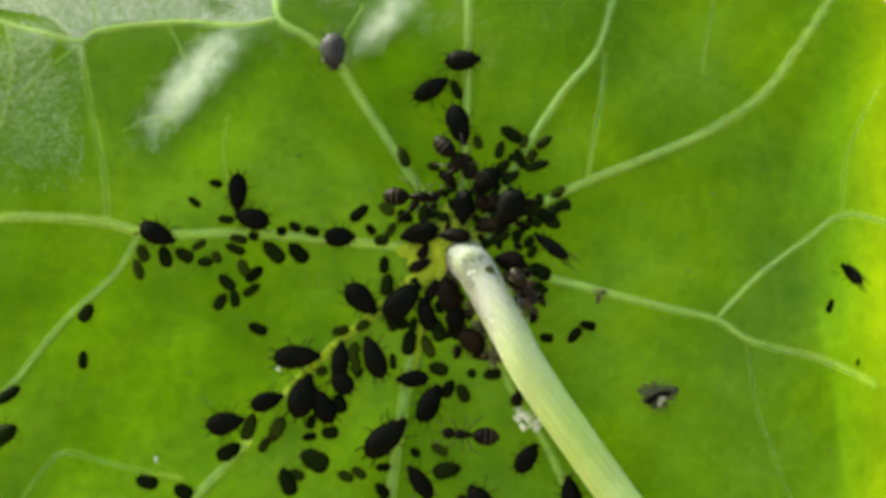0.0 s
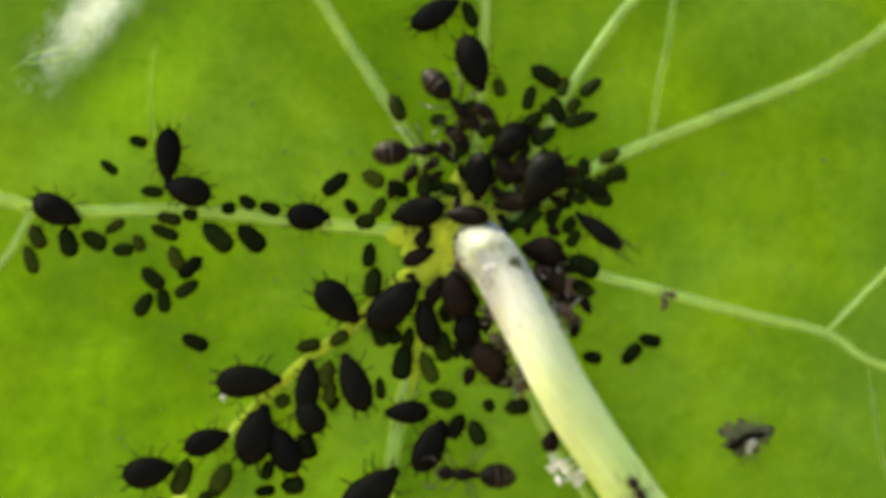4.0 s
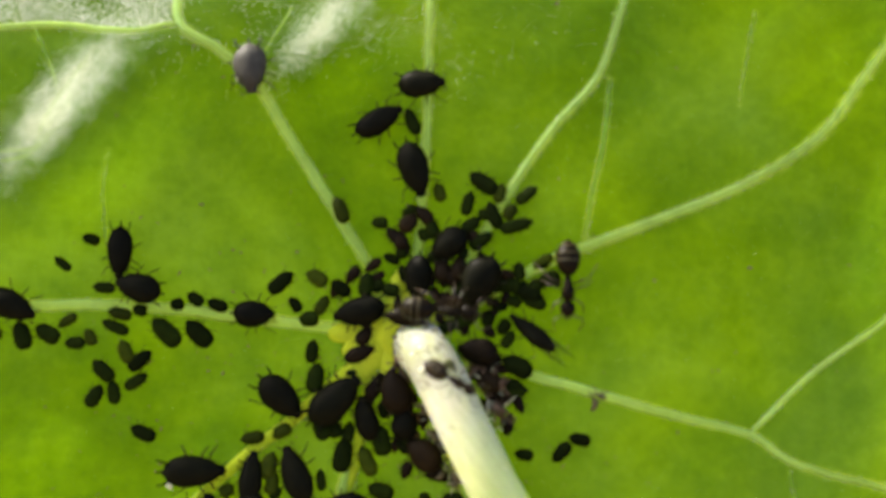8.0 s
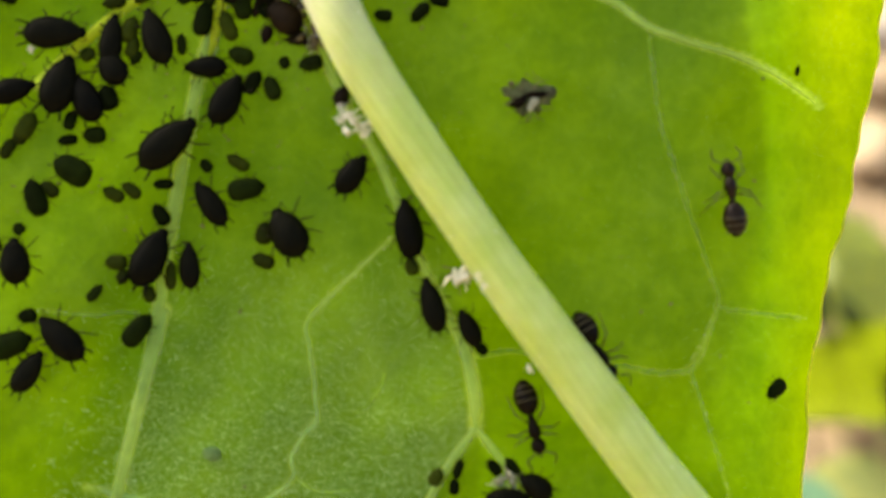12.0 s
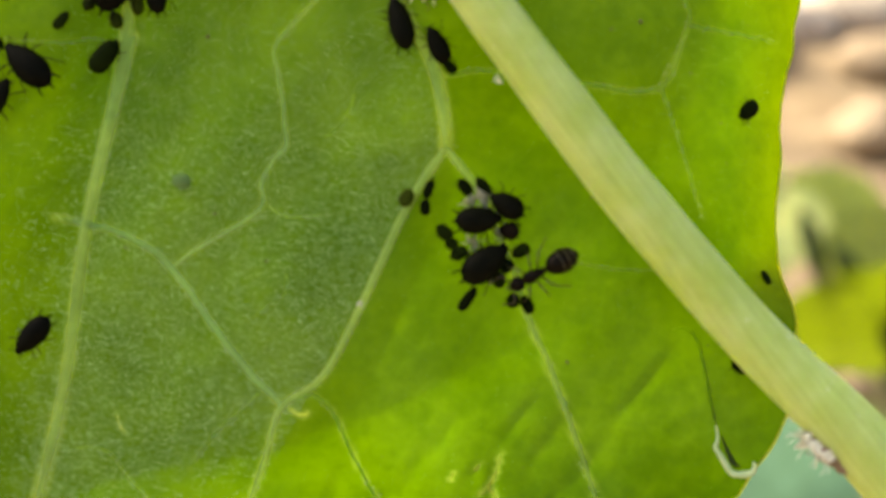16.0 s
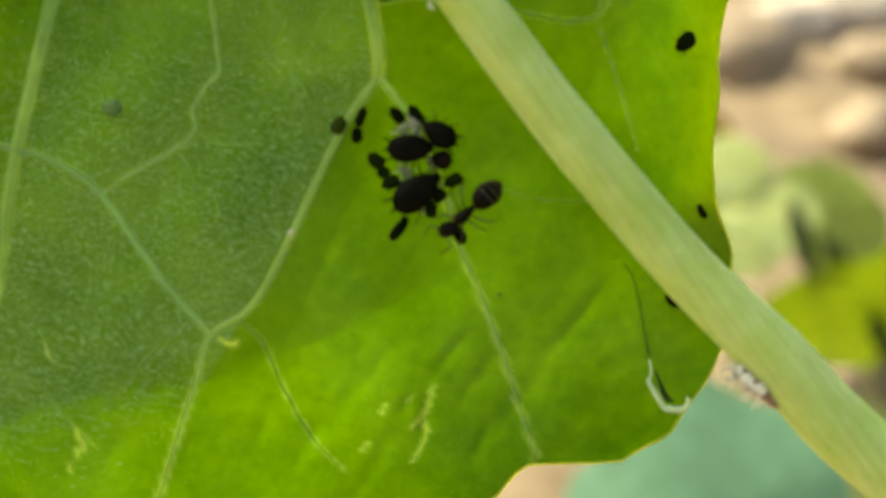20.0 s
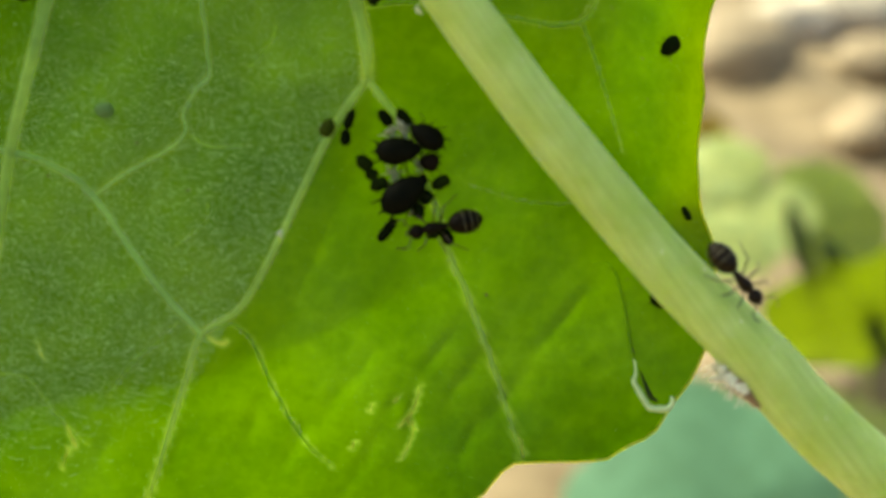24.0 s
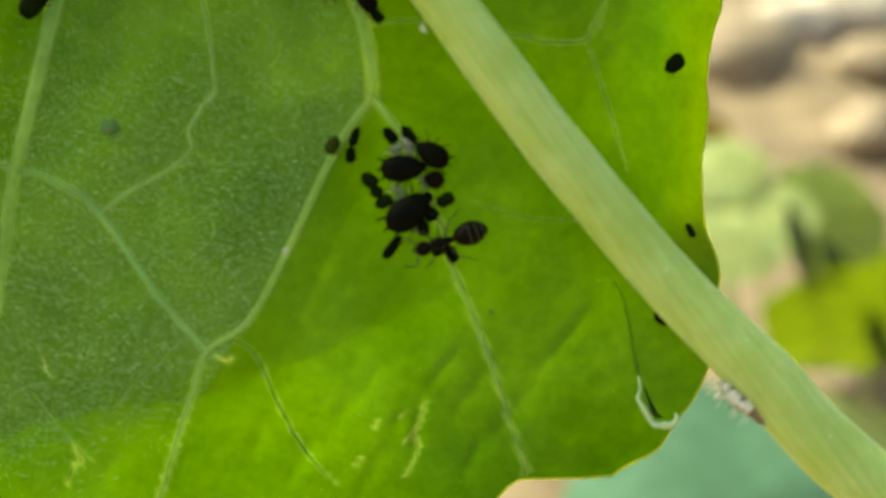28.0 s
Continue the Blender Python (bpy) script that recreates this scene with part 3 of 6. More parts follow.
def veins_in_blade():
    """Mark the blade's tissue where veins and thin torn wrinkles run through it."""
    me = BLADE.data
    flat = np.empty(len(me.vertices) * 3, dtype=np.float32)
    me.vertices.foreach_get("co", flat)
    at = flat.reshape(-1, 3)[:, :2] / MM
    share = np.zeros(len(at), dtype=np.float32)
    wrinkles = [(smooth_line([(u, v, 0) for u, v in pts], 6), 0.9 * r + 0.06) for pts, r in SCAR_LINES]
    lines = [(line, width, min(0.95, 0.30 + 2.2 * width)) for line, width in VEIN_LINES] + [(line, width, 1.0) for line, width in wrinkles]
    for line, width, strength in lines:
        p = np.array([(q.x, q.y) for q in line])
        reach = width + 0.04
        inside = np.nonzero(((at > p.min(0) - reach) & (at < p.max(0) + reach)).all(1))[0]
        if not len(inside):
            continue
        near = np.full(len(inside), 9.0)
        q = at[inside]
        for a, b in zip(p[:-1], p[1:]):
            d = b - a
            k = np.clip(((q - a) @ d) / max(1e-9, d @ d), 0, 1)
            near = np.minimum(near, np.hypot(*(q - a - k[:, None] * d).T))
        share[inside] = np.maximum(share[inside], np.clip((reach - near) / 0.13, 0, 1) * strength)
    me.attributes.new("vein", "FLOAT", "POINT").data.foreach_set("value", share)


veins_in_blade()


def hub():
    """The yellow star where the stalk meets the blade."""
    bm = bmesh.new()
    for a, long, wide in ((185, 2.0, 0.60), (205, 1.7, 0.70), (228, 2.4, 0.62), (262, 2.0, 0.55), (62, 1.9, 0.50), (92, 1.6, 0.45), (22, 2.6, 0.48), (125, 1.9, 0.42), (155, 1.2, 0.55), (338, 1.9, 0.45)):
        c, s = math.cos(radians(a)), math.sin(radians(a))
        m = Matrix.Rotation(radians(a), 3, "Z")
        u, v = HUB_AT[0] + 0.6 * long * c, HUB_AT[1] + 0.6 * long * s
        blob(bm, (u * MM, v * MM, relief(u, v) * MM), (long * MM, wide * MM, 0.20 * MM), m, 20, 12, 0.10)
    part("vein_hub", bm, HUB, leaf, "yellow centre where the veins meet")


HUB_AT = (0.35, 0.15)
hub()


def scars():
    """Small bright torn wrinkles in the blade."""
    rnd = random.Random(31)
    for pts, r in SCAR_LINES:
        line = smooth_line([(u, v, 0) for u, v in pts], 6)
        n = len(line)
        bm = bmesh.new()
        sweep(bm, [((p.x + rnd.gauss(0, 0.02)) * MM, (p.y + rnd.gauss(0, 0.02)) * MM, relief(p.x, p.y) * MM) for p in line], [0.4 * r * (0.35 + 0.65 * math.sin(math.pi * (i + 0.5) / n)) * rnd.uniform(0.6, 1.3) * MM for i in range(n)], 6, 0.7)
        for _ in range(3):
            p = rnd.choice(line)
            a, b = p.x + rnd.gauss(0, 1.2) * r, p.y + rnd.gauss(0, 1.2) * r
            blob(bm, (a * MM, b * MM, relief(a, b) * MM), (0.4 * r * rnd.uniform(0.5, 1.0) * MM, 0.4 * r * rnd.uniform(0.6, 1.3) * MM, 0.03 * MM), Matrix.Rotation(rnd.uniform(-0.8, 0.8), 3, "Z"), 8, 6, 0.6)
        part("scar", bm, SCAR, leaf, "pale yellow torn wrinkle")


scars()


def gall():
    """A small swelling in the blade."""
    bm = bmesh.new()
    for q in blob(bm, (0, 0, 0), (0.42 * MM, 0.33 * MM, 0.17 * MM), None, 18, 12):
        q.co *= 1 + 0.18 * noise.noise(q.co * 2600)
        q.co += Vector((-0.95, -24.22, relief(-0.95, -24.22))) * MM
    part("gall", bm, GALL, leaf, "small rounded green swelling")


gall()


def hairs_and_sheen():
    """Short pale hairs along the veins and over the blade; white masses of them paint its sheen."""
    rnd = random.Random(5)
    fields = {HAIR_AND_SHEEN: ([], []), FELT: ([], []), DOWN: ([], [])}

    def hair(u, v, long, thick, mat=HAIR_AND_SHEEN, comb=None):
        verts, faces = fields[mat]
        n = normal_at(u, v)
        a = rnd.uniform(0, 2 * math.pi) if comb is None else radians(rnd.gauss(comb, 30))
        p = Vector((u, v, relief(u, v)))
        d = (n * (rnd.uniform(0.3, 0.9) if comb is None else rnd.uniform(0.15, 0.4)) + Vector((math.cos(a), math.sin(a), 0)) * (rnd.uniform(0.3, 1.0) if comb is None else 1.0)).normalized() * long
        s = d.cross(n).normalized() * thick
        t = d.cross(s).normalized() * thick
        k = len(verts)
        verts.extend([(p + s) * MM, (p - 0.5 * s + 0.87 * t) * MM, (p - 0.5 * s - 0.87 * t) * MM, (p + d) * MM])
        faces.extend([(k, k + 1, k + 3), (k + 1, k + 2, k + 3), (k + 2, k, k + 3)])

    for line, width in VEIN_LINES:
        for a, b in zip(line, line[1:]):
            for _ in range(int((b - a).length * 7)):
                p = a.lerp(b, rnd.random())
                side = Vector((a.y - b.y, b.x - a.x, 0)).normalized() * rnd.choice((-1, 1)) * width * rnd.uniform(0.7, 1.1)
                hair(p.x + side.x, p.y + side.y, rnd.uniform(0.08, 0.22), 0.010)
    # two bright streaks of sheen on the humps, drawn with white hairs
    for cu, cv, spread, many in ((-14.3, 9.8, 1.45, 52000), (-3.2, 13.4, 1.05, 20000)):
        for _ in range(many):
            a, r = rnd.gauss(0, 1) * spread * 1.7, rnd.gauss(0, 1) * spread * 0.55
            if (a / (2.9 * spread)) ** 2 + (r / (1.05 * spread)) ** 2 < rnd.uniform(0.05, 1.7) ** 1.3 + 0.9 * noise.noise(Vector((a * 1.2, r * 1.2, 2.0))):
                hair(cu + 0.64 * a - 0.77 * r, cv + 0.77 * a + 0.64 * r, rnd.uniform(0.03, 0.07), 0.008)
    # pale down painting the sheen above the cross vein, to its left, and thinly over the upper blade
    for _ in range(90000):
        u, v = rnd.uniform(-29, -9.9), rnd.uniform(11.5, 19.0)
        edge = 13.1 + 0.17 * max(0.0, -20.9 - u) - 1.15 * math.exp(-((u + 20.9) / 1.2) ** 2)
        if v > edge and noise.noise(Vector((u * 0.45, v * 0.6, 4.1))) + 0.035 * (-12.0 - u) > rnd.gauss(-0.2, 0.3):
            hair(u, v, rnd.uniform(0.04, 0.10), 0.018)
    for _ in range(16000):
        u, v = rnd.uniform(-29, -20.6), rnd.triangular(3.0, 13.5, 12.5)
        if noise.noise(Vector((u * 0.5, v * 0.5, 7.7))) > rnd.gauss(-0.1, 0.3):
            hair(u, v, rnd.uniform(0.04, 0.10), 0.016)
    for _ in range(9000):
        u, v = rnd.gauss(-3.0, 4.5), rnd.triangular(9.5, 19.0, 15.0)
        if noise.noise(Vector((u * 0.5, v * 0.5, 1.2))) > rnd.gauss(0.15, 0.25):
            hair(u, v, rnd.uniform(0.05, 0.11), 0.010)
    # felt and down of the field, dense enough to add its shaded grey
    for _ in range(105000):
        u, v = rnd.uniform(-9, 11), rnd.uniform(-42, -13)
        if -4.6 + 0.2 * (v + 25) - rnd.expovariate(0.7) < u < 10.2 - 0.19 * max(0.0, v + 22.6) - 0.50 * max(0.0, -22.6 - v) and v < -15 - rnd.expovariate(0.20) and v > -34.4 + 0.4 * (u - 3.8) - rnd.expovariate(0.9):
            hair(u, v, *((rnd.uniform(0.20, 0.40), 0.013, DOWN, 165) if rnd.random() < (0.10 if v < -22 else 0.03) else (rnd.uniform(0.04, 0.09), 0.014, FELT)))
    for _ in range(26000):
        a, r = rnd.uniform(-180, 180), math.sqrt(rnd.random())
        r *= rim(a) * 0.98
        u, v = CENTRE[0] + r * math.cos(radians(a)), CENTRE[1] + r * math.sin(radians(a))
        if -36 < u < 28 and v < 20 and noise.noise(Vector((u * 0.12, v * 0.12, 1.7))) > rnd.uniform(-0.5, 0.3):
            hair(u, v, rnd.uniform(0.04, 0.08), 0.008, FELT)
    for name, mat, label in (("hairs_and_sheen", HAIR_AND_SHEEN, "short pale hairs, massed white as painted sheen"), ("leaf_felt", FELT, "fine greyish green felt, massed to tone the shaded field"), ("leaf_down", DOWN, "short pale green down, combed one way")):
        me = bpy.data.meshes.new(name)
        me.from_pydata(fields[mat][0], [], fields[mat][1])
        me.materials.append(mat)
        ob = new(name, me)
        ob.parent = leaf
        tagged(ob, label, kind="stuff")


hairs_and_sheen()

# ---- the stalk ----
STALK_LINE = smooth_line([(1.10, -0.32, relief(1.1, -0.3) - 0.5), (1.40, -0.66, -0.75), (2.06, -1.53, 0.05), (3.72, -4.69, 0.98), (5.44, -7.71, 1.16), (10.31, -14.57, 1.11), (15.43, -21.01, 0.64), (18.36, -24.56, 0.38), (23.43, -30.05, -0.12), (27.42, -33.72, -0.04), (31.85, -37.92, -0.23), (44.0, -46.5, -0.5), (62.0, -60.0, -3.0), (80.0, -90.0, -9.0), (96.0, -160.0, -20.0), (100.0, -270.0, -44.0)], 10)


def stalk():
    st = tagged(new("leaf_stalk"), "pale green juicy leaf stalk joined to the leaf's centre", "stalk")
    st.matrix_basis = LEAF
    pts = [p * MM for p in STALK_LINE]
    n = len(pts)
    radii = []
    for i, p in enumerate(STALK_LINE):
        r = 1.06 + 0.11 * math.exp(-i / 22.0) + 0.19 * step(p.x - 13.5, 1.5) + 0.24 * step(p.x - 27.0, 1.5) + 0.03 * noise.noise(p * 0.5)
        radii.append((r - 0.10 * math.exp(-(i / 5.0) ** 2)) * MM)
    part("stalk_body", sweep(bmesh.new(), pts, radii, 28), STALK, st)
    groove = smooth_line([(30.02, -36.35, 1.12), (30.92, -37.13, 1.16), (31.85, -37.95, 1.14), (33.30, -38.99, 1.05), (35.20, -40.40, 0.95)], 5)
    part("groove", sweep(bmesh.new(), [p * MM for p in groove], [(0.05 + 0.20 * math.sin(math.pi * min(1.0, 0.06 + 0.6 * i / len(groove)))) * MM for i in range(len(groove))], 7, 0.35), GROOVE, st, "dry olive brown groove")
    bm = bmesh.new()
    blob(bm, (0.85 * MM, -0.25 * MM, (relief(0.85, -0.25) + 0.05) * MM), (1.50 * MM, 1.20 * MM, 0.32 * MM), Matrix.Rotation(radians(-40), 3, "Z"), 28, 16, 0.12)
    part("collar", bm, HUB, st, "yellow collar at the joint")
    rnd = random.Random(9)
    bm = bmesh.new()
    for _ in range(60):
        i = rnd.randrange(12, n - 1)
        a = rnd.uniform(0.0, math.pi)
        d = (pts[i + 1] - pts[i - 1]).normalized()
        side = d.cross(Vector((0, 0, 1))).normalized()
        up = side.cross(d)
        p = pts[i] + (math.cos(a) * side + math.sin(a) * up) * radii[i]
        blob(bm, p, [rnd.uniform(0.025, 0.055) * MM] * 3, None, 6, 4, 0.3)
    tagged(part("stalk_specks", bm, SKIN, st, "tiny pale specks on the stalk"), kind="stuff")
    bm = bmesh.new()
    for _ in range(110):
        i = min(n - 2, 1 + int(rnd.expovariate(1 / 5.0)))
        a = rnd.uniform(0.3, math.pi - 0.3)
        d = (pts[i + 1] - pts[i - 1]).normalized()
        side = d.cross(Vector((0, 0, 1))).normalized()
        p = pts[i].lerp(pts[i + 1], rnd.random()) + (math.cos(a) * side + math.sin(a) * side.cross(d)) * radii[i]
        s = rnd.choice((0.03, 0.04, 0.05, 0.08)) * MM
        blob(bm, p, (s * rnd.uniform(1, 1.8), s, s), Matrix.Rotation(rnd.uniform(0, 3), 3, "Z"), 6, 4, 0.4)
    tagged(part("stalk_dirt", bm, DEBRIS, st, "dark specks of dirt near the joint"), kind="stuff")


stalk()


def on_stalk(name, label, category, u, v, size, mat, turn, seed):
    """A small flake or crumb stuck to the stalk."""
    bm = bmesh.new()
    for q in blob(bm, (0, 0, 0), [a * MM for a in size], None, 12, 8):
        q.co *= 1 + 0.35 * noise.noise(q.co * 3500 + Vector((seed, 0, 0)))
    ob = link_mesh(name, bm, mat)
    near = min(STALK_LINE, key=lambda p: math.hypot(p.x - u, p.y - v))
    off = min(0.9, math.hypot(near.x - u, near.y - v))
    ob.matrix_basis = spot(u, v, near.z + math.sqrt(1.35 - off * off)) @ pose(0, 0, 0, 0, 18, turn)
    tagged(ob, label, category)


on_stalk("flake", "grey flake of shed skin stuck on the stalk", "shed skin", 2.60, -1.22, (0.38, 0.27, 0.06), WITHERED, -58, 1)
on_stalk("crumb", "white crumb of wax on the stalk", "wax", 1.52, -1.34, (0.26, 0.13, 0.10), SKIN, 20, 2)
on_stalk("crumb", "white crumb of wax on the stalk", "wax", 1.72, -1.26, (0.14, 0.09, 0.07), SKIN, -30, 3)


# ---- aphids ----
def limb(points, r0, r1, name, mat, parent, label=""):
    n = len(points)
    return part(name, sweep(bmesh.new(), points, [r0 + (r1 - r0) * i / (n - 1) for i in range(n)], 5), mat, parent, label)


def aphid_kind(seed, body_mat, adult, label, winged=False):
    """An aphid one millimetre long and one wide; x points to its head."""
    rnd = random.Random(seed)
    a = tagged(new("aphid"), label, "aphid", "aphids on the leaf")
    bm = bmesh.new()
    made = bmesh.ops.create_uvsphere(bm, u_segments=18, v_segments=14, radius=1.0)["verts"]
    for v in made:
        x, y, z = v.co.z, v.co.x, v.co.y           # poles along the body
        front = 0.5 * (x + 1)
        width = (1.04 - 0.40 * front ** 1.6 - 0.10 * (1 - front) ** 4) if adult else (1.0 - 0.16 * front ** 2)
        width *= math.sqrt(max(0.0, 1 - abs(x) ** (2.5 if adult else 3.6))) / math.sqrt(max(1e-4, 1 - x * x)) if abs(x) < 0.999 else 1.0
        ring = 1 + 0.018 * math.sin(x * 17) * (1 - abs(x))
        tip = 0.10 * max(0.0, -x - 0.75) * 4 if adult else 0.0
        v.co = Vector(((x - tip * 0.25) * 0.5, y * 0.5 * width * ring, 0.34 + z * (0.34 if z > 0 else 0.24) * width * ring)) * MM
        v.co *= 1 + 0.05 * noise.noise(v.co * 4200 + Vector((seed * 3.1, 0, 0)))
    for f in bm.faces:
        f.normal_flip()
    part("body", bm, body_mat, a)
    bm = bmesh.new()
    blob(bm, (0.46 * MM, 0, 0.30 * MM), (0.10 * MM, 0.17 * MM, 0.12 * MM), None, 10, 8)
    part("head", bm, body_mat, a)
    k = 0.46 if adult else 0.38
    for s in (-1, 1):
        for x, reach, swing in ((0.27, 0.30, 0.34), (0.12, 0.36, 0.02), (-0.06, 0.44, -0.42)):
            reach *= k * rnd.uniform(0.8, 1.15)
            swing = swing * k + rnd.uniform(-0.10, 0.10)
            root = Vector((x, s * 0.30, 0.22))
            knee = Vector((x + swing * 0.45, s * (0.44 + reach * 0.45), 0.36))
            shin = Vector((x + swing, s * (0.47 + reach), 0.04))
            foot = shin + Vector((swing * 0.25, s * 0.07, -0.02))
            limb([p * MM for p in (root, knee, shin, foot)], 0.021 * MM, 0.011 * MM, "leg", LEG, a)
        if adult or rnd.random() < 0.6:
            b = [Vector((0.50, s * 0.10, 0.34)), Vector((0.60, s * 0.26, 0.42)), Vector((0.46 + rnd.uniform(-0.1, 0.2), s * (0.52 * k), 0.40)), Vector((0.25, s * (0.72 * k), 0.30))]
            limb([p * MM for p in b], 0.016 * MM, 0.009 * MM, "antenna", LEG, a)
        if adult:
            limb([p * MM for p in (Vector((-0.36, s * 0.22, 0.45)), Vector((-0.50, s * 0.33, 0.48)), Vector((-0.60, s * 0.37, 0.48)))], 0.034 * MM, 0.022 * MM, "cornicle", body_mat, a)
    if adult:
        limb([p * MM for p in (Vector((-0.47, 0, 0.32)), Vector((-0.56, 0, 0.34)), Vector((-0.63, 0, 0.36)))], 0.05 * MM, 0.02 * MM, "cauda", body_mat, a)
    if winged:
        for s in (-1, 1):
            bm = bmesh.new()
            rows = []
            for i in range(9):
                t = i / 8
                half = 0.20 * math.sin(math.pi * min(1.0, 0.12 + 0.88 * t)) ** 0.7
                mid = Vector((0.10 - 1.0 * t, s * (0.20 + 0.12 * t), 0.62 - 0.30 * t))
                rows.append([bm.verts.new((mid + Vector((0.05 * k, k * half, -0.08 * k * s)) ) * MM) for k in (-1, 0, 1)])
            for p, q in zip(rows, rows[1:]):
                for k in (0, 1):
                    bm.faces.new((p[k], p[k + 1], q[k + 1], q[k]))
            part("wing", bm, WING, a, "clear folded wing")
    return a


KINDS = {
    "b": [aphid_kind(s, BLACK, True, "plump black adult bean aphid feeding on the leaf") for s in (1, 2, 3)],
    "n": [aphid_kind(s, DARK, False, "small dark green aphid nymph on the leaf") for s in (11, 12, 13)],
    "o": [aphid_kind(s, OLIVE, False, "small olive translucent aphid nymph on the leaf") for s in (21, 22)],
    "r": [aphid_kind(s, BROWN, True, "brownish black aphid crowded beside the stalk") for s in (31, 32)],
    "w": [aphid_kind(51, BLACK, True, "slender black winged aphid with clear wings", True)],
    "g": [aphid_kind(41, GREY, True, "dull grey aphid on the leaf")],
}
FIRST = {id(k): True for group in KINDS.values() for k in group}
count = {"n": 0}


def aphid(kind, u, v, turn, long, wide, lift=0.0):
    """One aphid at a spot of the blade, in millimetres, its head towards turn degrees."""
    group = KINDS[kind]
    count["n"] += 1
    model = group[count["n"] % len(group)]
    m = on_leaf(u, v, turn, lift)
    if FIRST.pop(id(model), False):
        ob = model
        ob.matrix_basis = m
        USED.append((ob, (long, wide, min(wide, 0.8 * long))))
    else:
        ob = copy_thing(model, m)
        ob.scale = (long, wide, min(wide, 0.8 * long))
    return ob


USED = []
aphid("b", -16.40, 0.91, -26, 2.04, 1.37)
aphid("b", -11.79, 3.24, -91, 2.16, 1.20)
aphid("b", -10.93, 1.73, 166, 1.89, 1.38)
aphid("n", -13.05, 3.79, 166, 0.75, 0.49)
aphid("n", -14.26, 2.69, 142, 0.84, 0.42)
aphid("n", -12.45, 1.69, 176, 0.94, 0.51)
aphid("n", -9.30, 1.03, -169, 0.59, 0.55)
aphid("n", -8.51, 1.27, 149, 0.78, 0.55)
aphid("n", -7.54, 1.02, 163, 0.90, 0.55)
aphid("b", -5.94, 0.70, 0, 1.69, 1.30)
aphid("n", -10.89, 0.74, 170, 0.64, 0.55)
aphid("o", -14.00, 0.24, -147, 0.91, 0.46)
aphid("o", -11.74, 0.57, 168, 1.04, 0.55)
aphid("n", -11.92, -0.01, 158, 1.22, 0.55)
aphid("n", -15.93, -0.46, 106, 1.24, 0.80)
aphid("n", -14.83, -0.36, 150, 1.13, 0.76)
aphid("o", -17.20, -0.24, 115, 1.04, 0.70)
aphid("o", -17.47, -1.19, 108, 1.19, 0.60)
aphid("n", -9.72, -0.20, 137, 1.54, 0.90)
aphid("n", -8.31, -0.24, 136, 1.42, 0.90)
aphid("n", -13.65, -0.74, -177, 0.85, 0.56)
aphid("o", -13.01, -0.48, 114, 0.74, 0.55)
aphid("o", -11.48, -1.09, 112, 1.05, 0.65)
aphid("n", -10.88, -1.46, 41, 1.20, 0.66)
aphid("n", -11.05, -2.37, 34, 1.10, 0.56)
aphid("n", -12.42, -1.93, 137, 1.16, 0.70)
aphid("n", -11.98, -2.86, 98, 1.03, 0.60)
aphid("n", -12.82, -3.04, 58, 1.07, 0.66)
aphid("n", -10.64, -4.61, 158, 1.15, 0.66)
aphid("n", -4.81, 2.05, 41, 1.28, 0.70)
aphid("n", -4.15, 1.11, 129, 0.72, 0.50)
aphid("o", -2.99, 1.11, 60, 0.91, 0.55)
aphid("n", -3.53, 0.53, -172, 0.84, 0.68)
aphid("o", -3.20, 2.30, 150, 0.98, 0.70)
aphid("n", -2.17, 1.88, 145, 0.96, 0.65)
aphid("n", -1.07, 2.04, 85, 1.01, 0.70)
aphid("n", 0.02, 1.85, 170, 0.77, 0.60)
aphid("b", -1.29, 0.92, -167, 2.15, 1.38)
aphid("r", 0.86, 0.72, 176, 1.70, 0.95, 0.55)
aphid("r", -1.10, -0.18, 55, 0.90, 0.70)
aphid("r", -1.31, -0.95, 23, 1.34, 0.75)
aphid("n", -3.38, -0.92, 85, 1.00, 0.60)
aphid("n", -3.20, -2.08, 82, 1.27, 0.80)
aphid("b", -4.70, -2.87, -43, 2.24, 1.55)
aphid("b", -2.29, -3.00, 43, 2.65, 1.71)
aphid("r", -0.64, -2.41, 66, 1.23, 0.70)
aphid("r", 0.37, -2.53, 104, 1.86, 1.50)
aphid("b", -0.93, -3.74, 106, 1.88, 1.15)
aphid("n", -0.25, -4.70, 100, 1.31, 0.81)
aphid("b", 0.78, -3.86, 77, 1.51, 1.26)
aphid("n", -0.20, -3.39, 108, 0.71, 0.50)
aphid("n", -1.94, -5.38, 81, 1.49, 0.86)
aphid("o", -0.86, -5.62, 113, 1.35, 0.71)
aphid("n", -2.29, -4.28, 115, 0.74, 0.65)
aphid("n", -1.71, -4.39, 82, 0.91, 0.55)
aphid("n", -2.87, -4.28, 117, 1.01, 0.75)
aphid("o", -5.89, -4.72, -167, 1.02, 0.60)
aphid("o", -4.61, -4.41, -149, 0.89, 0.60)
aphid("b", -8.43, -6.18, 3, 2.56, 1.51)
aphid("b", -5.90, -6.46, 84, 2.17, 1.14)
aphid("o", -5.14, -5.93, 73, 1.18, 0.76)
aphid("b", -3.91, -6.26, 112, 2.43, 1.38)
aphid("n", -2.87, -6.49, 96, 0.91, 0.45)
aphid("o", -4.99, -6.68, 82, 1.03, 0.61)
aphid("b", -1.73, -7.44, -177, 1.76, 1.05)
aphid("n", -0.22, -6.87, 166, 1.12, 0.75)
aphid("n", 2.91, -7.11, -173, 0.95, 0.65)
aphid("r", 1.72, -5.32, 144, 1.53, 1.25)
aphid("n", 7.47, -4.87, -131, 1.03, 0.60)
aphid("n", 8.24, -4.34, 170, 0.92, 0.55)
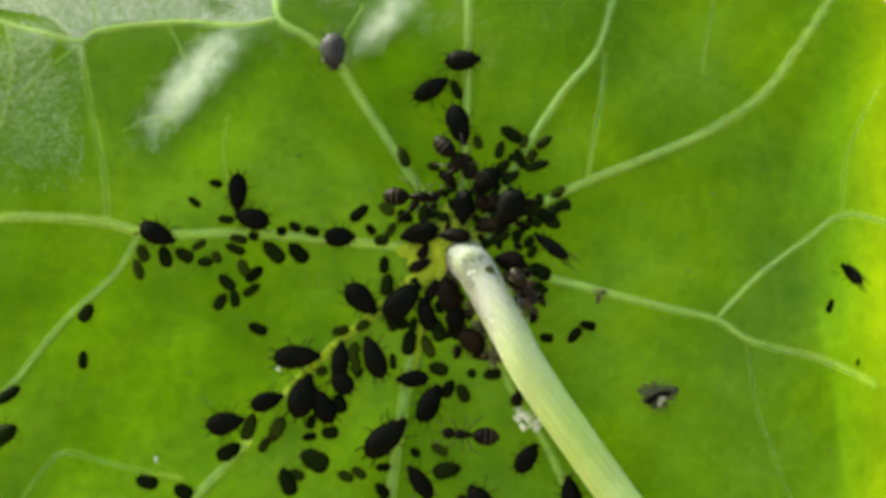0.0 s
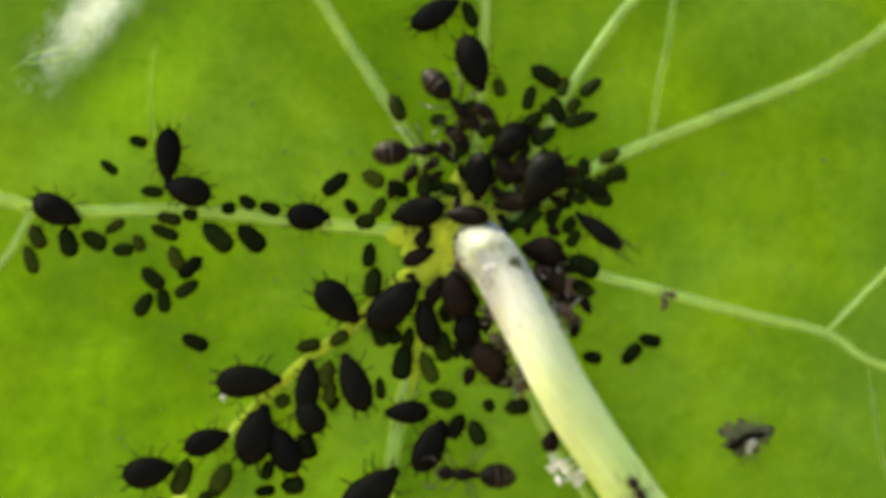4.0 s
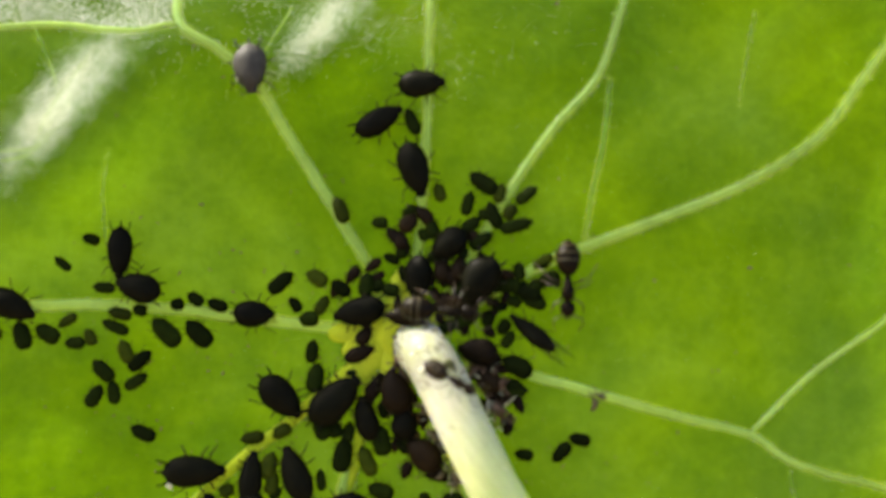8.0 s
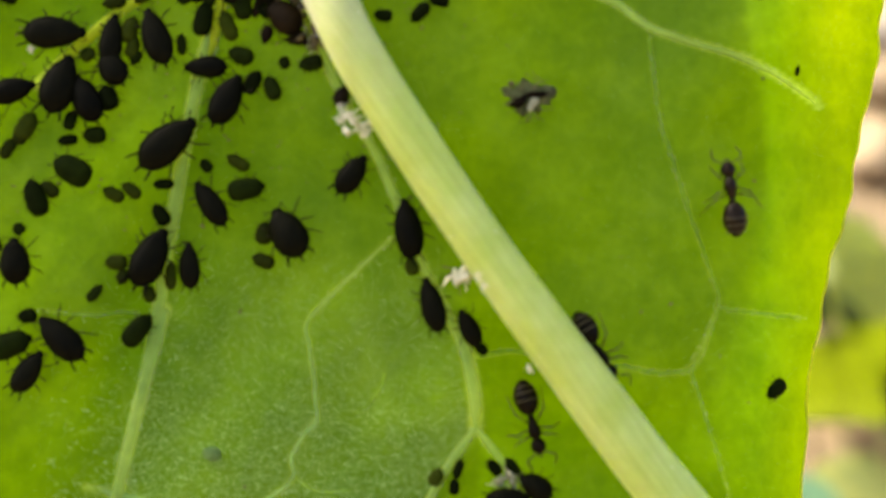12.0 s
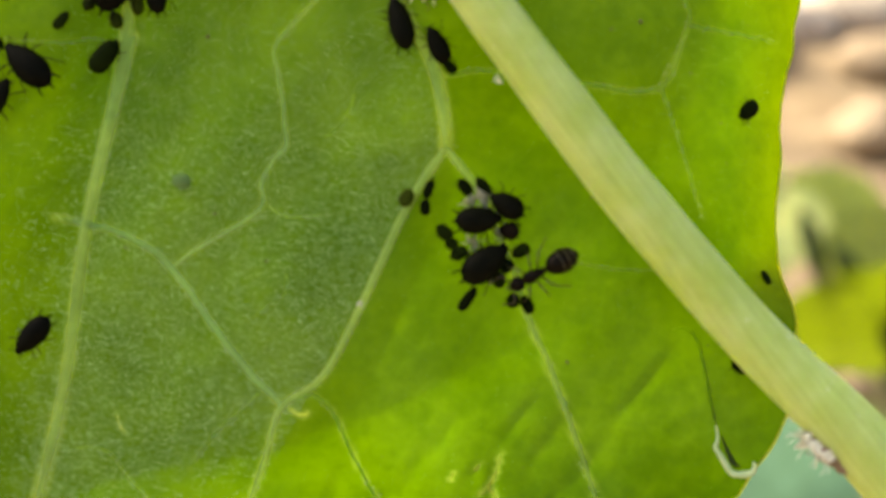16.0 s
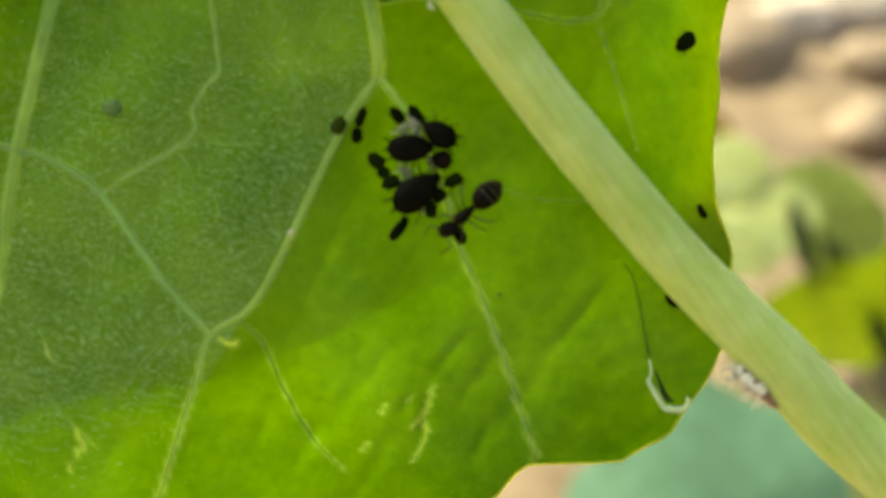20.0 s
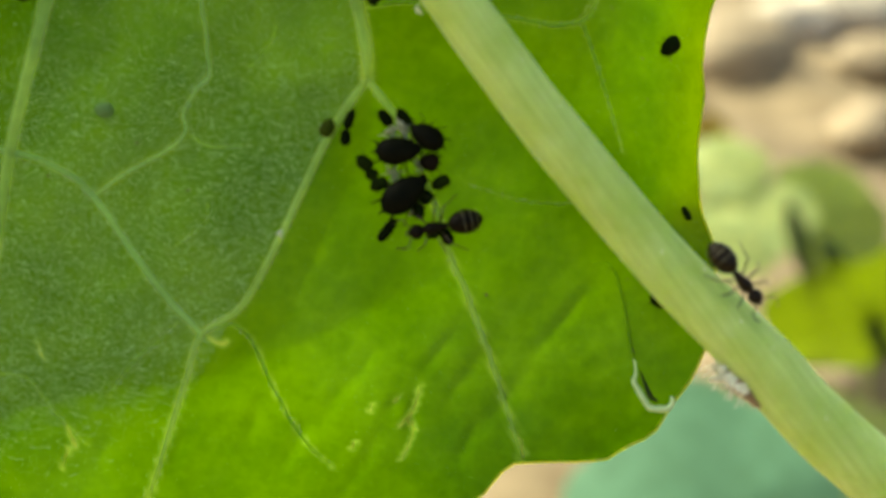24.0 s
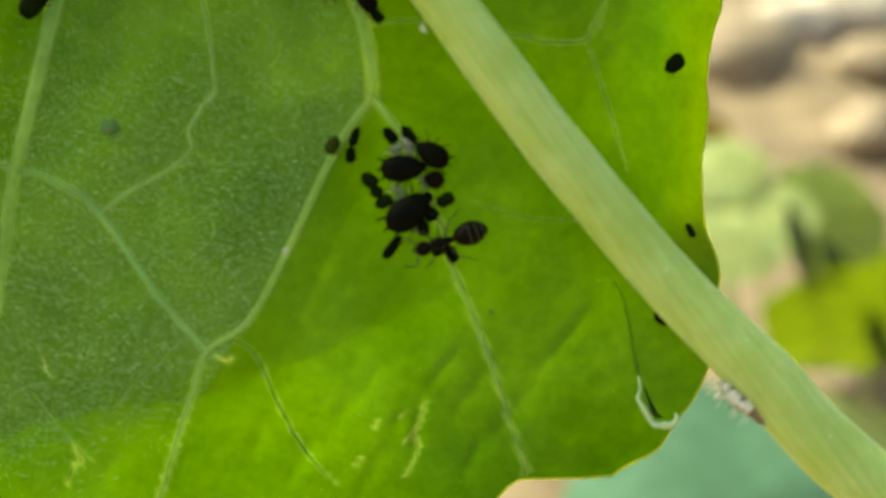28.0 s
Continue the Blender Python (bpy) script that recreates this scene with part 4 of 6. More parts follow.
aphid("n", 5.91, -5.05, 174, 0.79, 0.55)
aphid("b", 1.17, 10.78, 4, 1.91, 1.30)
aphid("b", -0.67, 9.14, 30, 2.13, 1.20)
aphid("n", 0.79, 9.13, 115, 1.19, 0.60)
aphid("b", 0.93, 7.11, -73, 2.28, 1.45)
aphid("o", 2.03, 6.10, 108, 0.82, 0.55)
aphid("n", 3.27, 5.64, 75, 1.05, 0.55)
aphid("n", 3.96, 6.53, 148, 1.37, 0.75)
aphid("o", 4.63, 6.10, 74, 0.82, 0.55)
aphid("n", 4.40, 5.17, 114, 1.11, 0.60)
aphid("n", 5.75, 6.04, 39, 1.07, 0.55)
aphid("n", 5.32, 4.73, 16, 1.40, 0.60)
aphid("o", 5.09, 5.31, 54, 0.75, 0.55)
aphid("o", -2.24, 5.24, 112, 1.16, 0.65)
aphid("n", 1.75, 4.53, 106, 0.80, 0.60)
aphid("r", 0.71, 4.76, 45, 0.95, 0.80)
aphid("n", 3.42, 4.71, 36, 0.96, 0.60)
aphid("n", 3.85, 4.05, 34, 1.13, 0.60)
aphid("b", 2.56, 3.90, -143, 1.68, 1.37)
aphid("b", 1.23, 2.39, -93, 1.91, 1.30)
aphid("b", 3.89, 2.34, -116, 2.25, 1.75)
aphid("r", 2.23, 2.74, 103, 1.03, 0.85)
aphid("r", 2.96, 2.83, 84, 1.06, 0.80)
aphid("r", 2.59, 1.30, -171, 1.43, 0.90)
aphid("r", 0.36, 4.01, 120, 0.90, 0.75)
aphid("n", 5.25, 2.17, 172, 0.75, 0.70)
aphid("n", 5.97, 1.82, 162, 1.07, 0.70)
aphid("n", 6.20, 1.48, 162, 1.07, 0.60)
aphid("n", 6.81, 2.52, -158, 0.92, 0.65)
aphid("o", 6.54, 3.25, -148, 0.93, 0.50)
aphid("n", 3.25, 0.64, 25, 1.23, 0.60)
aphid("n", 2.45, 0.29, -156, 0.73, 0.55)
aphid("n", 4.23, 0.72, 72, 0.71, 0.55)
aphid("w", 6.17, 0.15, 143, 2.27, 0.85)
aphid("r", 3.87, -0.67, 172, 1.66, 1.30)
aphid("n", 5.57, -1.30, 155, 1.33, 0.90)
aphid("r", 4.31, -1.94, 149, 1.31, 1.05)
aphid("n", 5.38, -2.11, 158, 0.89, 0.60)
aphid("r", 5.00, -2.65, 158, 0.72, 0.75)
aphid("b", -5.77, -7.64, 126, 1.60, 1.35)
aphid("o", -6.97, -7.05, 32, 0.69, 0.63)
aphid("n", -4.84, -7.10, -110, 0.63, 0.52)
aphid("b", -8.04, -8.47, 72, 2.49, 1.70)
aphid("b", -6.86, -9.03, 119, 2.09, 1.43)
aphid("n", -5.94, -8.94, 110, 1.11, 0.91)
aphid("b", -10.16, -8.75, 19, 1.87, 1.20)
aphid("o", -11.22, -10.40, 69, 1.27, 0.79)
aphid("o", -9.50, -10.30, 61, 1.29, 0.84)
aphid("o", -10.27, -11.27, 58, 0.99, 0.58)
aphid("n", -12.35, -11.65, 30, 1.49, 0.90)
aphid("n", -7.59, -9.96, 72, 0.87, 0.58)
aphid("n", -6.48, -10.55, -174, 0.99, 0.79)
aphid("n", -7.67, -10.81, -170, 0.86, 0.48)
aphid("n", -7.34, -12.13, 154, 1.72, 1.25)
aphid("n", -8.92, -13.41, 111, 1.62, 0.99)
aphid("o", -8.35, -12.98, 145, 0.87, 0.62)
aphid("o", -5.60, -13.08, 156, 0.98, 0.62)
aphid("o", -4.82, -12.89, 144, 0.95, 0.57)
aphid("n", -3.42, -12.56, -175, 0.88, 0.48)
aphid("n", -3.46, -13.93, 128, 1.01, 0.68)
aphid("b", -3.27, -10.83, 42, 2.91, 1.74)
aphid("n", -1.57, -11.71, 140, 0.63, 0.52)
aphid("o", -0.17, -11.53, 152, 1.08, 0.57)
aphid("n", 0.19, -12.66, 12, 1.60, 1.00)
aphid("b", -1.28, -13.36, 126, 2.11, 1.15)
aphid("b", -0.75, -8.87, 64, 2.25, 1.43)
aphid("n", 0.31, -8.05, 60, 1.10, 0.73)
aphid("n", 1.20, -8.29, 115, 1.07, 0.73)
aphid("n", -0.21, -6.94, 166, 0.85, 0.73)
aphid("n", -9.66, -14.74, 129, 0.53, 0.57)
aphid("o", -11.39, -15.70, 173, 0.77, 0.64)
aphid("o", -10.63, -15.41, 109, 0.75, 0.52)
aphid("n", -11.04, -16.34, 176, 0.95, 0.53)
aphid("b", -9.70, -16.14, 95, 1.91, 1.46)
aphid("n", -12.43, -16.78, 140, 0.70, 0.63)
aphid("n", -12.29, -17.76, 165, 0.79, 0.74)
aphid("b", -3.81, -15.80, 65, 2.58, 1.65)
aphid("o", -5.33, -16.05, 179, 0.96, 0.69)
aphid("o", -5.05, -16.66, -121, 0.66, 0.58)
aphid("o", -3.87, -17.36, 110, 0.75, 0.58)
aphid("o", -2.96, -16.54, 91, 1.19, 0.53)
aphid("b", -2.13, -16.09, 95, 1.90, 1.01)
aphid("n", -6.26, -17.43, 50, 0.90, 0.48)
aphid("n", -9.14, -18.51, -168, 0.83, 0.64)
aphid("b", -7.51, -19.43, 140, 2.45, 1.48)
aphid("n", -9.90, -19.81, 22, 1.98, 1.18)
aphid("b", -9.00, -20.95, 57, 2.00, 1.18)
aphid("n", -4.32, -18.96, 52, 1.65, 0.96)
aphid("b", 2.19, -14.50, 122, 2.18, 1.73)
aphid("o", 1.08, -14.55, 80, 0.96, 0.79)
aphid("o", 1.09, -15.73, 164, 0.99, 0.63)
aphid("b", 4.82, -11.90, 55, 1.85, 1.20)
aphid("b", 7.34, -14.14, 100, 2.44, 1.36)
aphid("o", 7.52, -15.74, 111, 0.74, 0.62)
aphid("b", 8.48, -17.35, 107, 2.25, 1.14)
aphid("b", 10.02, -18.26, 118, 1.62, 0.95)
aphid("n", 10.56, -19.12, 140, 0.70, 0.47)
aphid("r", 1.66, -5.19, 143, 1.65, 1.45)
aphid("n", 2.88, -7.18, -172, 1.03, 0.62)
aphid("r", 4.25, -8.55, 77, 0.89, 0.78)
aphid("w", 23.35, -1.43, 148, 1.77, 0.90)
aphid("n", 22.09, -3.27, 69, 0.82, 0.42)
aphid("n", 23.97, -6.56, 75, 0.48, 0.24)
aphid("r", 1.42, 5.11, 135, 0.97, 0.66)
aphid("r", 0.08, 4.22, 135, 0.81, 0.61)
aphid("r", 2.54, 2.53, 130, 0.89, 0.71)
aphid("r", 2.49, 1.48, 147, 0.82, 0.66)
aphid("n", 4.71, 2.21, 159, 0.74, 0.61)
aphid("n", 6.18, 2.14, -149, 0.66, 0.56)
aphid("o", 1.90, 4.35, 143, 0.57, 0.51)
aphid("n", 4.06, 2.60, 121, 0.66, 0.56)
aphid("n", 5.31, 1.49, 162, 0.72, 0.51)
aphid("r", 4.51, -2.68, 52, 0.73, 0.61)
aphid("b", -12.55, -9.98, 11, 2.04, 1.46)
aphid("o", -11.10, -10.13, 76, 1.30, 0.78)
aphid("o", -9.65, -10.46, 71, 1.34, 0.70)
aphid("g", -6.23, 11.32, -85, 2.06, 1.62)
aphid("n", -20.59, -6.37, 89, 1.03, 0.56)
aphid("n", -24.81, -8.31, 34, 1.52, 0.70)
aphid("n", -25.25, -10.63, 29, 1.99, 1.20)
aphid("n", -16.96, -13.36, 168, 1.28, 0.84)
aphid("n", -14.90, -13.93, 150, 1.15, 0.90)
aphid("n", -20.39, -3.67, 56, 1.13, 0.77)
aphid("b", -7.16, -31.01, -131, 1.98, 1.14)
aphid("n", -9.27, -31.23, -119, 0.64, 0.43)
aphid("o", 8.90, -24.75, 59, 0.77, 0.62)
aphid("n", 9.80, -24.34, 73, 0.86, 0.41)
aphid("n", 9.66, -25.11, 92, 0.69, 0.46)
aphid("n", 11.34, -24.23, 133, 0.80, 0.51)
aphid("n", 12.13, -24.18, 128, 0.91, 0.51)
aphid("b", 13.14, -24.94, 149, 1.51, 1.14)
aphid("b", 11.90, -25.58, 5, 1.86, 1.29)
aphid("n", 10.51, -26.16, 145, 0.78, 0.62)
aphid("n", 10.83, -26.63, 157, 0.56, 0.52)
aphid("n", 11.17, -27.04, -152, 0.78, 0.57)
aphid("b", 12.25, -27.43, 40, 2.23, 1.50)
aphid("r", 13.29, -26.02, 174, 0.82, 0.88)
aphid("n", 13.81, -26.87, -147, 0.81, 0.57)
aphid("n", 13.19, -27.52, 132, 0.61, 0.67)
aphid("n", 12.90, -28.13, 97, 0.70, 0.52)
aphid("n", 11.57, -29.01, 55, 1.17, 0.47)
aphid("n", 13.53, -29.01, 107, 0.61, 0.62)
aphid("n", 14.14, -29.17, 120, 0.80, 0.52)
aphid("n", 23.50, -20.49, -148, 1.07, 0.77)
aphid("n", 24.62, -27.83, 118, 0.66, 0.37)
aphid("n", 23.45, -31.63, 153, 0.74, 0.57)
aphid("n", 2.18, 2.99, -84, 0.58, 0.42)
aphid("r", 2.66, 2.66, -167, 0.59, 0.44)
aphid("r", 2.32, 2.26, -94, 0.51, 0.49)
aphid("r", 2.98, 1.99, 168, 0.60, 0.41)
aphid("r", 5.07, 2.32, -81, 0.52, 0.49)
aphid("n", 5.72, 2.09, 94, 0.61, 0.36)
aphid("r", 6.28, 1.66, -13, 0.65, 0.47)
aphid("n", 6.47, 3.14, -170, 0.64, 0.47)
aphid("n", 3.11, 3.53, 77, 0.58, 0.47)
aphid("r", 1.63, 2.22, -158, 0.67, 0.47)
aphid("n", 3.50, 1.23, -12, 0.60, 0.39)
aphid("n", 3.16, 0.71, -154, 0.61, 0.41)
aphid("r", 4.96, 1.68, 62, 0.62, 0.44)
aphid("r", 4.44, 1.42, 152, 0.67, 0.44)
aphid("r", 0.77, 0.65, 52, 0.70, 0.44)
aphid("n", -0.09, 0.62, 109, 0.54, 0.44)
aphid("n", 0.54, 3.74, 156, 0.65, 0.39)
aphid("n", -0.62, -2.47, 136, 0.66, 0.49)
aphid("r", -0.97, -3.18, 22, 0.65, 0.52)
aphid("n", -0.02, -2.98, -10, 0.60, 0.52)
aphid("r", 0.43, -3.53, 127, 0.67, 0.42)
aphid("n", -1.62, -1.81, -167, 0.58, 0.47)
aphid("n", -0.29, -1.96, 155, 0.52, 0.42)
aphid("r", 0.54, 3.56, -99, 0.69, 0.49)
aphid("r", 2.65, 1.38, -55, 0.67, 0.41)
aphid("r", 2.14, 0.68, 140, 0.53, 0.39)
aphid("n", 3.25, 1.04, 48, 0.54, 0.41)
aphid("n", 4.70, 1.24, 7, 0.68, 0.42)
aphid("n", 5.55, 1.96, 17, 0.61, 0.47)
aphid("r", 6.24, 2.14, -73, 0.70, 0.47)
aphid("n", 6.92, 2.40, 13, 0.69, 0.42)
aphid("r", 4.09, -1.70, -129, 0.55, 0.42)
aphid("r", 4.69, -1.92, -23, 0.56, 0.47)
aphid("n", 5.05, -2.70, -1, 0.63, 0.44)
aphid("r", 3.74, -1.36, -109, 0.67, 0.44)
aphid("r", 2.19, 2.49, -81, 0.73, 0.44)
aphid("r", 2.76, 2.27, 109, 0.54, 0.44)
aphid("n", 3.00, 2.85, 1, 0.56, 0.49)
aphid("n", 6.49, 2.31, -163, 0.61, 0.47)
aphid("r", 7.06, 2.53, -67, 0.70, 0.42)
aphid("n", 4.52, 2.10, -81, 0.54, 0.44)
aphid("n", 0.76, 5.29, -146, 0.73, 0.47)
aphid("n", 4.54, 4.85, -41, 0.56, 0.54)
aphid("n", 4.03, 5.18, -20, 0.65, 0.47)
aphid("n", 1.38, 4.27, 125, 0.59, 0.49)
aphid("n", -0.52, 4.75, -179, 0.68, 0.54)
aphid("r", 3.41, 1.73, 150, 0.54, 0.42)


def crowd():
    """Small dark aphids packed between the large ones round the stalk's joint."""
    rnd = random.Random(88)
    for cu, cv, su, sv, many in ((4.7, -2.2, 0.55, 1.3, 15), (0.7, -3.2, 0.6, 1.3, 14), (2.9, 2.6, 1.7, 1.1, 26), (-0.6, 1.6, 1.0, 0.9, 7), (1.6, -6.2, 0.7, 0.9, 5)):
        for k in range(many):
            u, v = cu + rnd.gauss(0, su), cv + rnd.gauss(0, sv)
            aphid(rnd.choice("rrn"), u, v, rnd.uniform(0, 360), rnd.uniform(0.55, 0.95), rnd.uniform(0.40, 0.58))


crowd()
for ob, size in USED:
    ob.scale = size


# ---- ants ----
def ant(label, size=1.0, shell=SHELL):
    """A worker ant about three millimetres long, its waist at the origin, x towards the head."""
    mm = MM * size
    a = tagged(new("ant"), label, "ant", "ants among the aphids")
    tilt = Matrix.Rotation(radians(-8), 3, "Y")
    bm = bmesh.new()
    for v in blob(bm, (0, 0, 0), (0.78, 0.50, 0.46), None, 20, 16):
        x = v.co.x
        k = 1.06 - 0.28 * max(0.0, -x / 0.78) ** 2 + 0.015 * math.sin(x * 20)
        v.co.y *= k
        v.co.z *= k
        v.co = (tilt @ v.co + Vector((-0.86, 0, 0.66))) * mm
    gaster = part("gaster", bm, shell, a, "glossy dark brown abdomen with pale rings")
    for x, r in ((-0.20, 0.508), (0.12, 0.520), (-0.48, 0.41)):
        bm = bmesh.new()
        pts = []
        for k in range(25):
            b = 2 * math.pi * k / 24
            pts.append((tilt @ Vector((x, math.cos(b) * r, math.sin(b) * r * 0.93)) + Vector((-0.86, 0, 0.66))) * mm)
        sweep(bm, pts, [0.026 * mm] * 25, 5, caps=False)
        part("band", bm, BAND, gaster, "pale translucent ring")
    bm = bmesh.new()
    blob(bm, (0, 0, 0.62 * mm), (0.13 * mm, 0.15 * mm, 0.22 * mm), None, 10, 8)
    part("waist", bm, shell, a)
    bm = bmesh.new()
    for v in blob(bm, (0, 0, 0), (0.55, 0.26, 0.27), None, 16, 12):
        v.co.y *= 1 + 0.22 * math.sin(v.co.x * 5.5)
        v.co.z *= 1 + 0.14 * math.sin(v.co.x * 5.5 + 0.4)
        v.co = (v.co + Vector((0.48, 0, 0.66))) * mm
    part("thorax", bm, shell, a)
    bm = bmesh.new()
    for v in blob(bm, (0, 0, 0), (0.36, 0.33, 0.23), None, 16, 12):
        v.co.y *= 1 - 0.35 * max(0.0, v.co.x)
        v.co = (v.co + Vector((1.28, 0, 0.58))) * mm
    head = part("head", bm, shell, a)
    for s in (-1, 1):
        bm = bmesh.new()
        blob(bm, (1.36 * mm, s * 0.27 * mm, 0.64 * mm), (0.07 * mm, 0.05 * mm, 0.07 * mm), None, 8, 6)
        part("eye", bm, BLACK, head)
        limb([Vector(p) * mm for p in ((1.55, s * 0.10, 0.55), (1.72, s * 0.07, 0.50), (1.76, 0.0, 0.47))], 0.05 * mm, 0.02 * mm, "jaw", ANT_LEG, head)
        limb([Vector(p) * mm for p in ((1.50, s * 0.14, 0.68), (1.66, s * 0.44, 0.86), (1.70, s * 0.60, 0.88), (1.95, s * 0.62, 0.60), (2.25, s * 0.50, 0.25))], 0.035 * mm, 0.028 * mm, "antenna", ANT_LEG, a)
        for x, kx, ky, fx, fy in ((0.78, 1.00, 0.66, 1.40, 0.88), (0.50, 0.42, 0.78, 0.30, 1.18), (0.25, -0.15, 0.75, -0.85, 1.12)):
            root = Vector((x, s * 0.16, 0.52))
            pts = [Vector((0, 0, 0)), Vector((kx, s * ky, 1.02)) - root, Vector(((kx + fx) * 0.5, s * (ky + fy) * 0.5, 0.42)) - root, Vector((fx, s * fy, 0.03)) - root]
            leg = limb([p * mm for p in pts], 0.045 * mm, 0.018 * mm, "leg", ANT_LEG, a)
            leg.location = root * mm
    return a


# ---- cast skins, wings and debris ----
def crumple(name, label, category, u, v, w, size, mats, seed, strands=9):
    """A crumpled shed skin: curled strips and a shrunken body."""
    rnd = random.Random(seed)
    top = tagged(new(name), label, category)
    top.matrix_basis = on_leaf(u, v, rnd.uniform(0, 360), w)
    bm = bmesh.new()
    for k in range(3):
        p = Vector((rnd.uniform(-0.5, 0.5), rnd.uniform(-0.4, 0.4), rnd.uniform(0.1, 0.35))) * size
        blob(bm, p * MM, [rnd.uniform(0.20, 0.38) * size * MM, rnd.uniform(0.10, 0.2) * size * MM, rnd.uniform(0.08, 0.18) * size * MM], Matrix.Rotation(rnd.uniform(0, 3), 3, "Z"), 14, 10, 1.2)
    part("shed_body", bm, mats[0], top)
    for k in range(int(strands * 1.4)):
        a = rnd.uniform(0, 2 * math.pi)
        d = Vector((math.cos(a), math.sin(a), 0))
        e = Vector((-d.y, d.x, 0)) * rnd.uniform(-0.5, 0.5)
        r = rnd.uniform(0.6, 1.15) * size
        pts = [d * 0.15 * size + Vector((0, 0, 0.15 * size)), (d * 0.5 + e * 0.4) * r + Vector((0, 0, rnd.uniform(0.15, 0.5) * size)), (d * 0.9 + e) * r + Vector((0, 0, rnd.uniform(0.02, 0.3) * size))]
        pts = smooth_line(pts, 3)
        part("strand", sweep(bmesh.new(), [p * MM for p in pts], [rnd.uniform(0.035, 0.07) * size * MM * (1 - 0.6 * i / len(pts)) for i in range(len(pts))], 5), mats[k % len(mats)], top)
    return top


crumple("shed_skin", "white crumpled aphid skin caught on the stalk", "shed skin", 4.62, -9.62, 0.60, 0.74, (SKIN,), 1, 16)
crumple("shed_skin", "white crumpled aphid skin caught on the stalk", "shed skin", 5.25, -9.85, 0.55, 0.62, (SKIN,), 2, 12)
crumple("shed_skin", "striped pale and brown shed skin beside the stalk", "shed skin", 9.59, -15.77, 0.50, 1.00, (SKIN, DEBRIS), 3, 10)
crumple("shed_skin", "white crumpled aphid skin caught on the stalk", "shed skin", 10.45, -16.07, 2.10, 0.60, (SKIN,), 4, 7)
crumple("shed_skin", "pale crumb stuck on the stalk", "shed skin", 12.61, -19.75, 1.60, 0.28, (SKIN,), 5, 4)
crumple("shed_skin", "fluffy white skin hanging under the stalk", "shed skin", 26.00, -34.35, 1.60, 0.70, (SKIN,), 6, 5)
crumple("shed_skin", "white crumbs of skin under the stalk", "shed skin", 26.60, -35.00, 1.70, 0.62, (SKIN, SKIN, DEBRIS), 16, 5)
crumple("shed_skin", "greyish shed aphid skin beside the stalk", "shed skin", 1.71, -3.08, 0.10, 0.88, (DEBRIS, PALE_SKIN, GREY), 20, 8)
crumple("shed_skin", "greyish shed aphid skin beside the stalk", "shed skin", 2.04, -4.58, 0.10, 1.00, (DEBRIS, PALE_SKIN, GREY), 21, 8)
crumple("shed_skin", "greyish shed aphid skin beside the stalk", "shed skin", 2.80, -5.84, 0.10, 0.88, (DEBRIS, PALE_SKIN, GREY), 22, 8)
crumple("shed_skin", "greyish shed aphid skin beside the stalk", "shed skin", 3.03, -6.42, 0.10, 0.62, (DEBRIS, PALE_SKIN, GREY), 23, 8)
crumple("shed_skin", "brown and pale shed skins by the stalk", "shed skin", 4.39, -3.41, 0.30, 0.70, (DEBRIS, SKIN), 30, 9)
crumple("shed_skin", "thin empty aphid skin with spread legs", "shed skin", 8.93, -2.56, 0.00, 0.55, (DEBRIS,), 32, 9)
crumple("shed_skin", "pale empty skin beside the grey aphid", "shed skin", -6.62, 10.85, 0.00, 0.42, (SKIN, PALE_SKIN), 50, 6)
crumple("shed_skin", "white crumb of shed skin on the leaf", "shed skin", -9.46, -6.84, 0.00, 0.35, (SKIN,), 33, 5)
crumple("shed_skin", "tiny white shed skin on the leaf", "shed skin", -16.46, -12.12, 0.00, 0.30, (SKIN,), 34, 4)
crumple("shed_skin", "pale wisp on the vein", "shed skin", 7.06, -29.36, 0.10, 0.25, (SKIN,), 36, 4)
crumple("shed_skin", "greyish shed skins between the aphids", "shed skin", 11.87, -24.81, 0.00, 0.80, (PALE_SKIN,), 37, 16)
crumple("shed_skin", "greyish shed skins between the aphids", "shed skin", 11.69, -26.68, 0.00, 0.60, (PALE_SKIN,), 38, 14)
crumple("shed_skin", "greyish shed skins between the aphids", "shed skin", 12.60, -25.10, 0.00, 0.62, (PALE_SKIN,), 44, 14)
crumple("shed_skin", "greyish shed skins between the aphids", "shed skin", 12.70, -28.05, 0.00, 0.50, (PALE_SKIN,), 45, 12)
crumple("shed_skin", "greyish shed skins between the aphids", "shed skin", 13.15, -26.10, 0.00, 0.55, (PALE_SKIN, DEBRIS), 46, 12)
crumple("shed_skin", "brown crumpled shed skins beside the stalk", "shed skin", 3.89, -1.44, 0.10, 0.60, (HUSK, BROWN, SKIN), 60, 8)
crumple("shed_skin", "brown crumpled shed skins beside the stalk", "shed skin", 4.53, -2.88, 0.10, 0.60, (HUSK, BROWN, SKIN), 61, 8)
crumple("shed_skin", "brown crumpled shed skins beside the stalk", "shed skin", 5.00, -3.89, 0.10, 0.50, (HUSK, BROWN, SKIN), 62, 8)
crumple("shed_skin", "greyish shed aphid skin beside the stalk", "shed skin", 2.15, -4.37, 0.10, 0.75, (DEBRIS, PALE_SKIN, GREY), 70, 8)
crumple("shed_skin", "greyish shed aphid skin beside the stalk", "shed skin", 2.86, -5.88, 0.10, 0.75, (DEBRIS, PALE_SKIN, GREY), 71, 8)
crumple("shed_skin", "greyish shed aphid skin beside the stalk", "shed skin", 1.80, -3.55, 0.10, 0.62, (DEBRIS, PALE_SKIN, GREY), 72, 8)
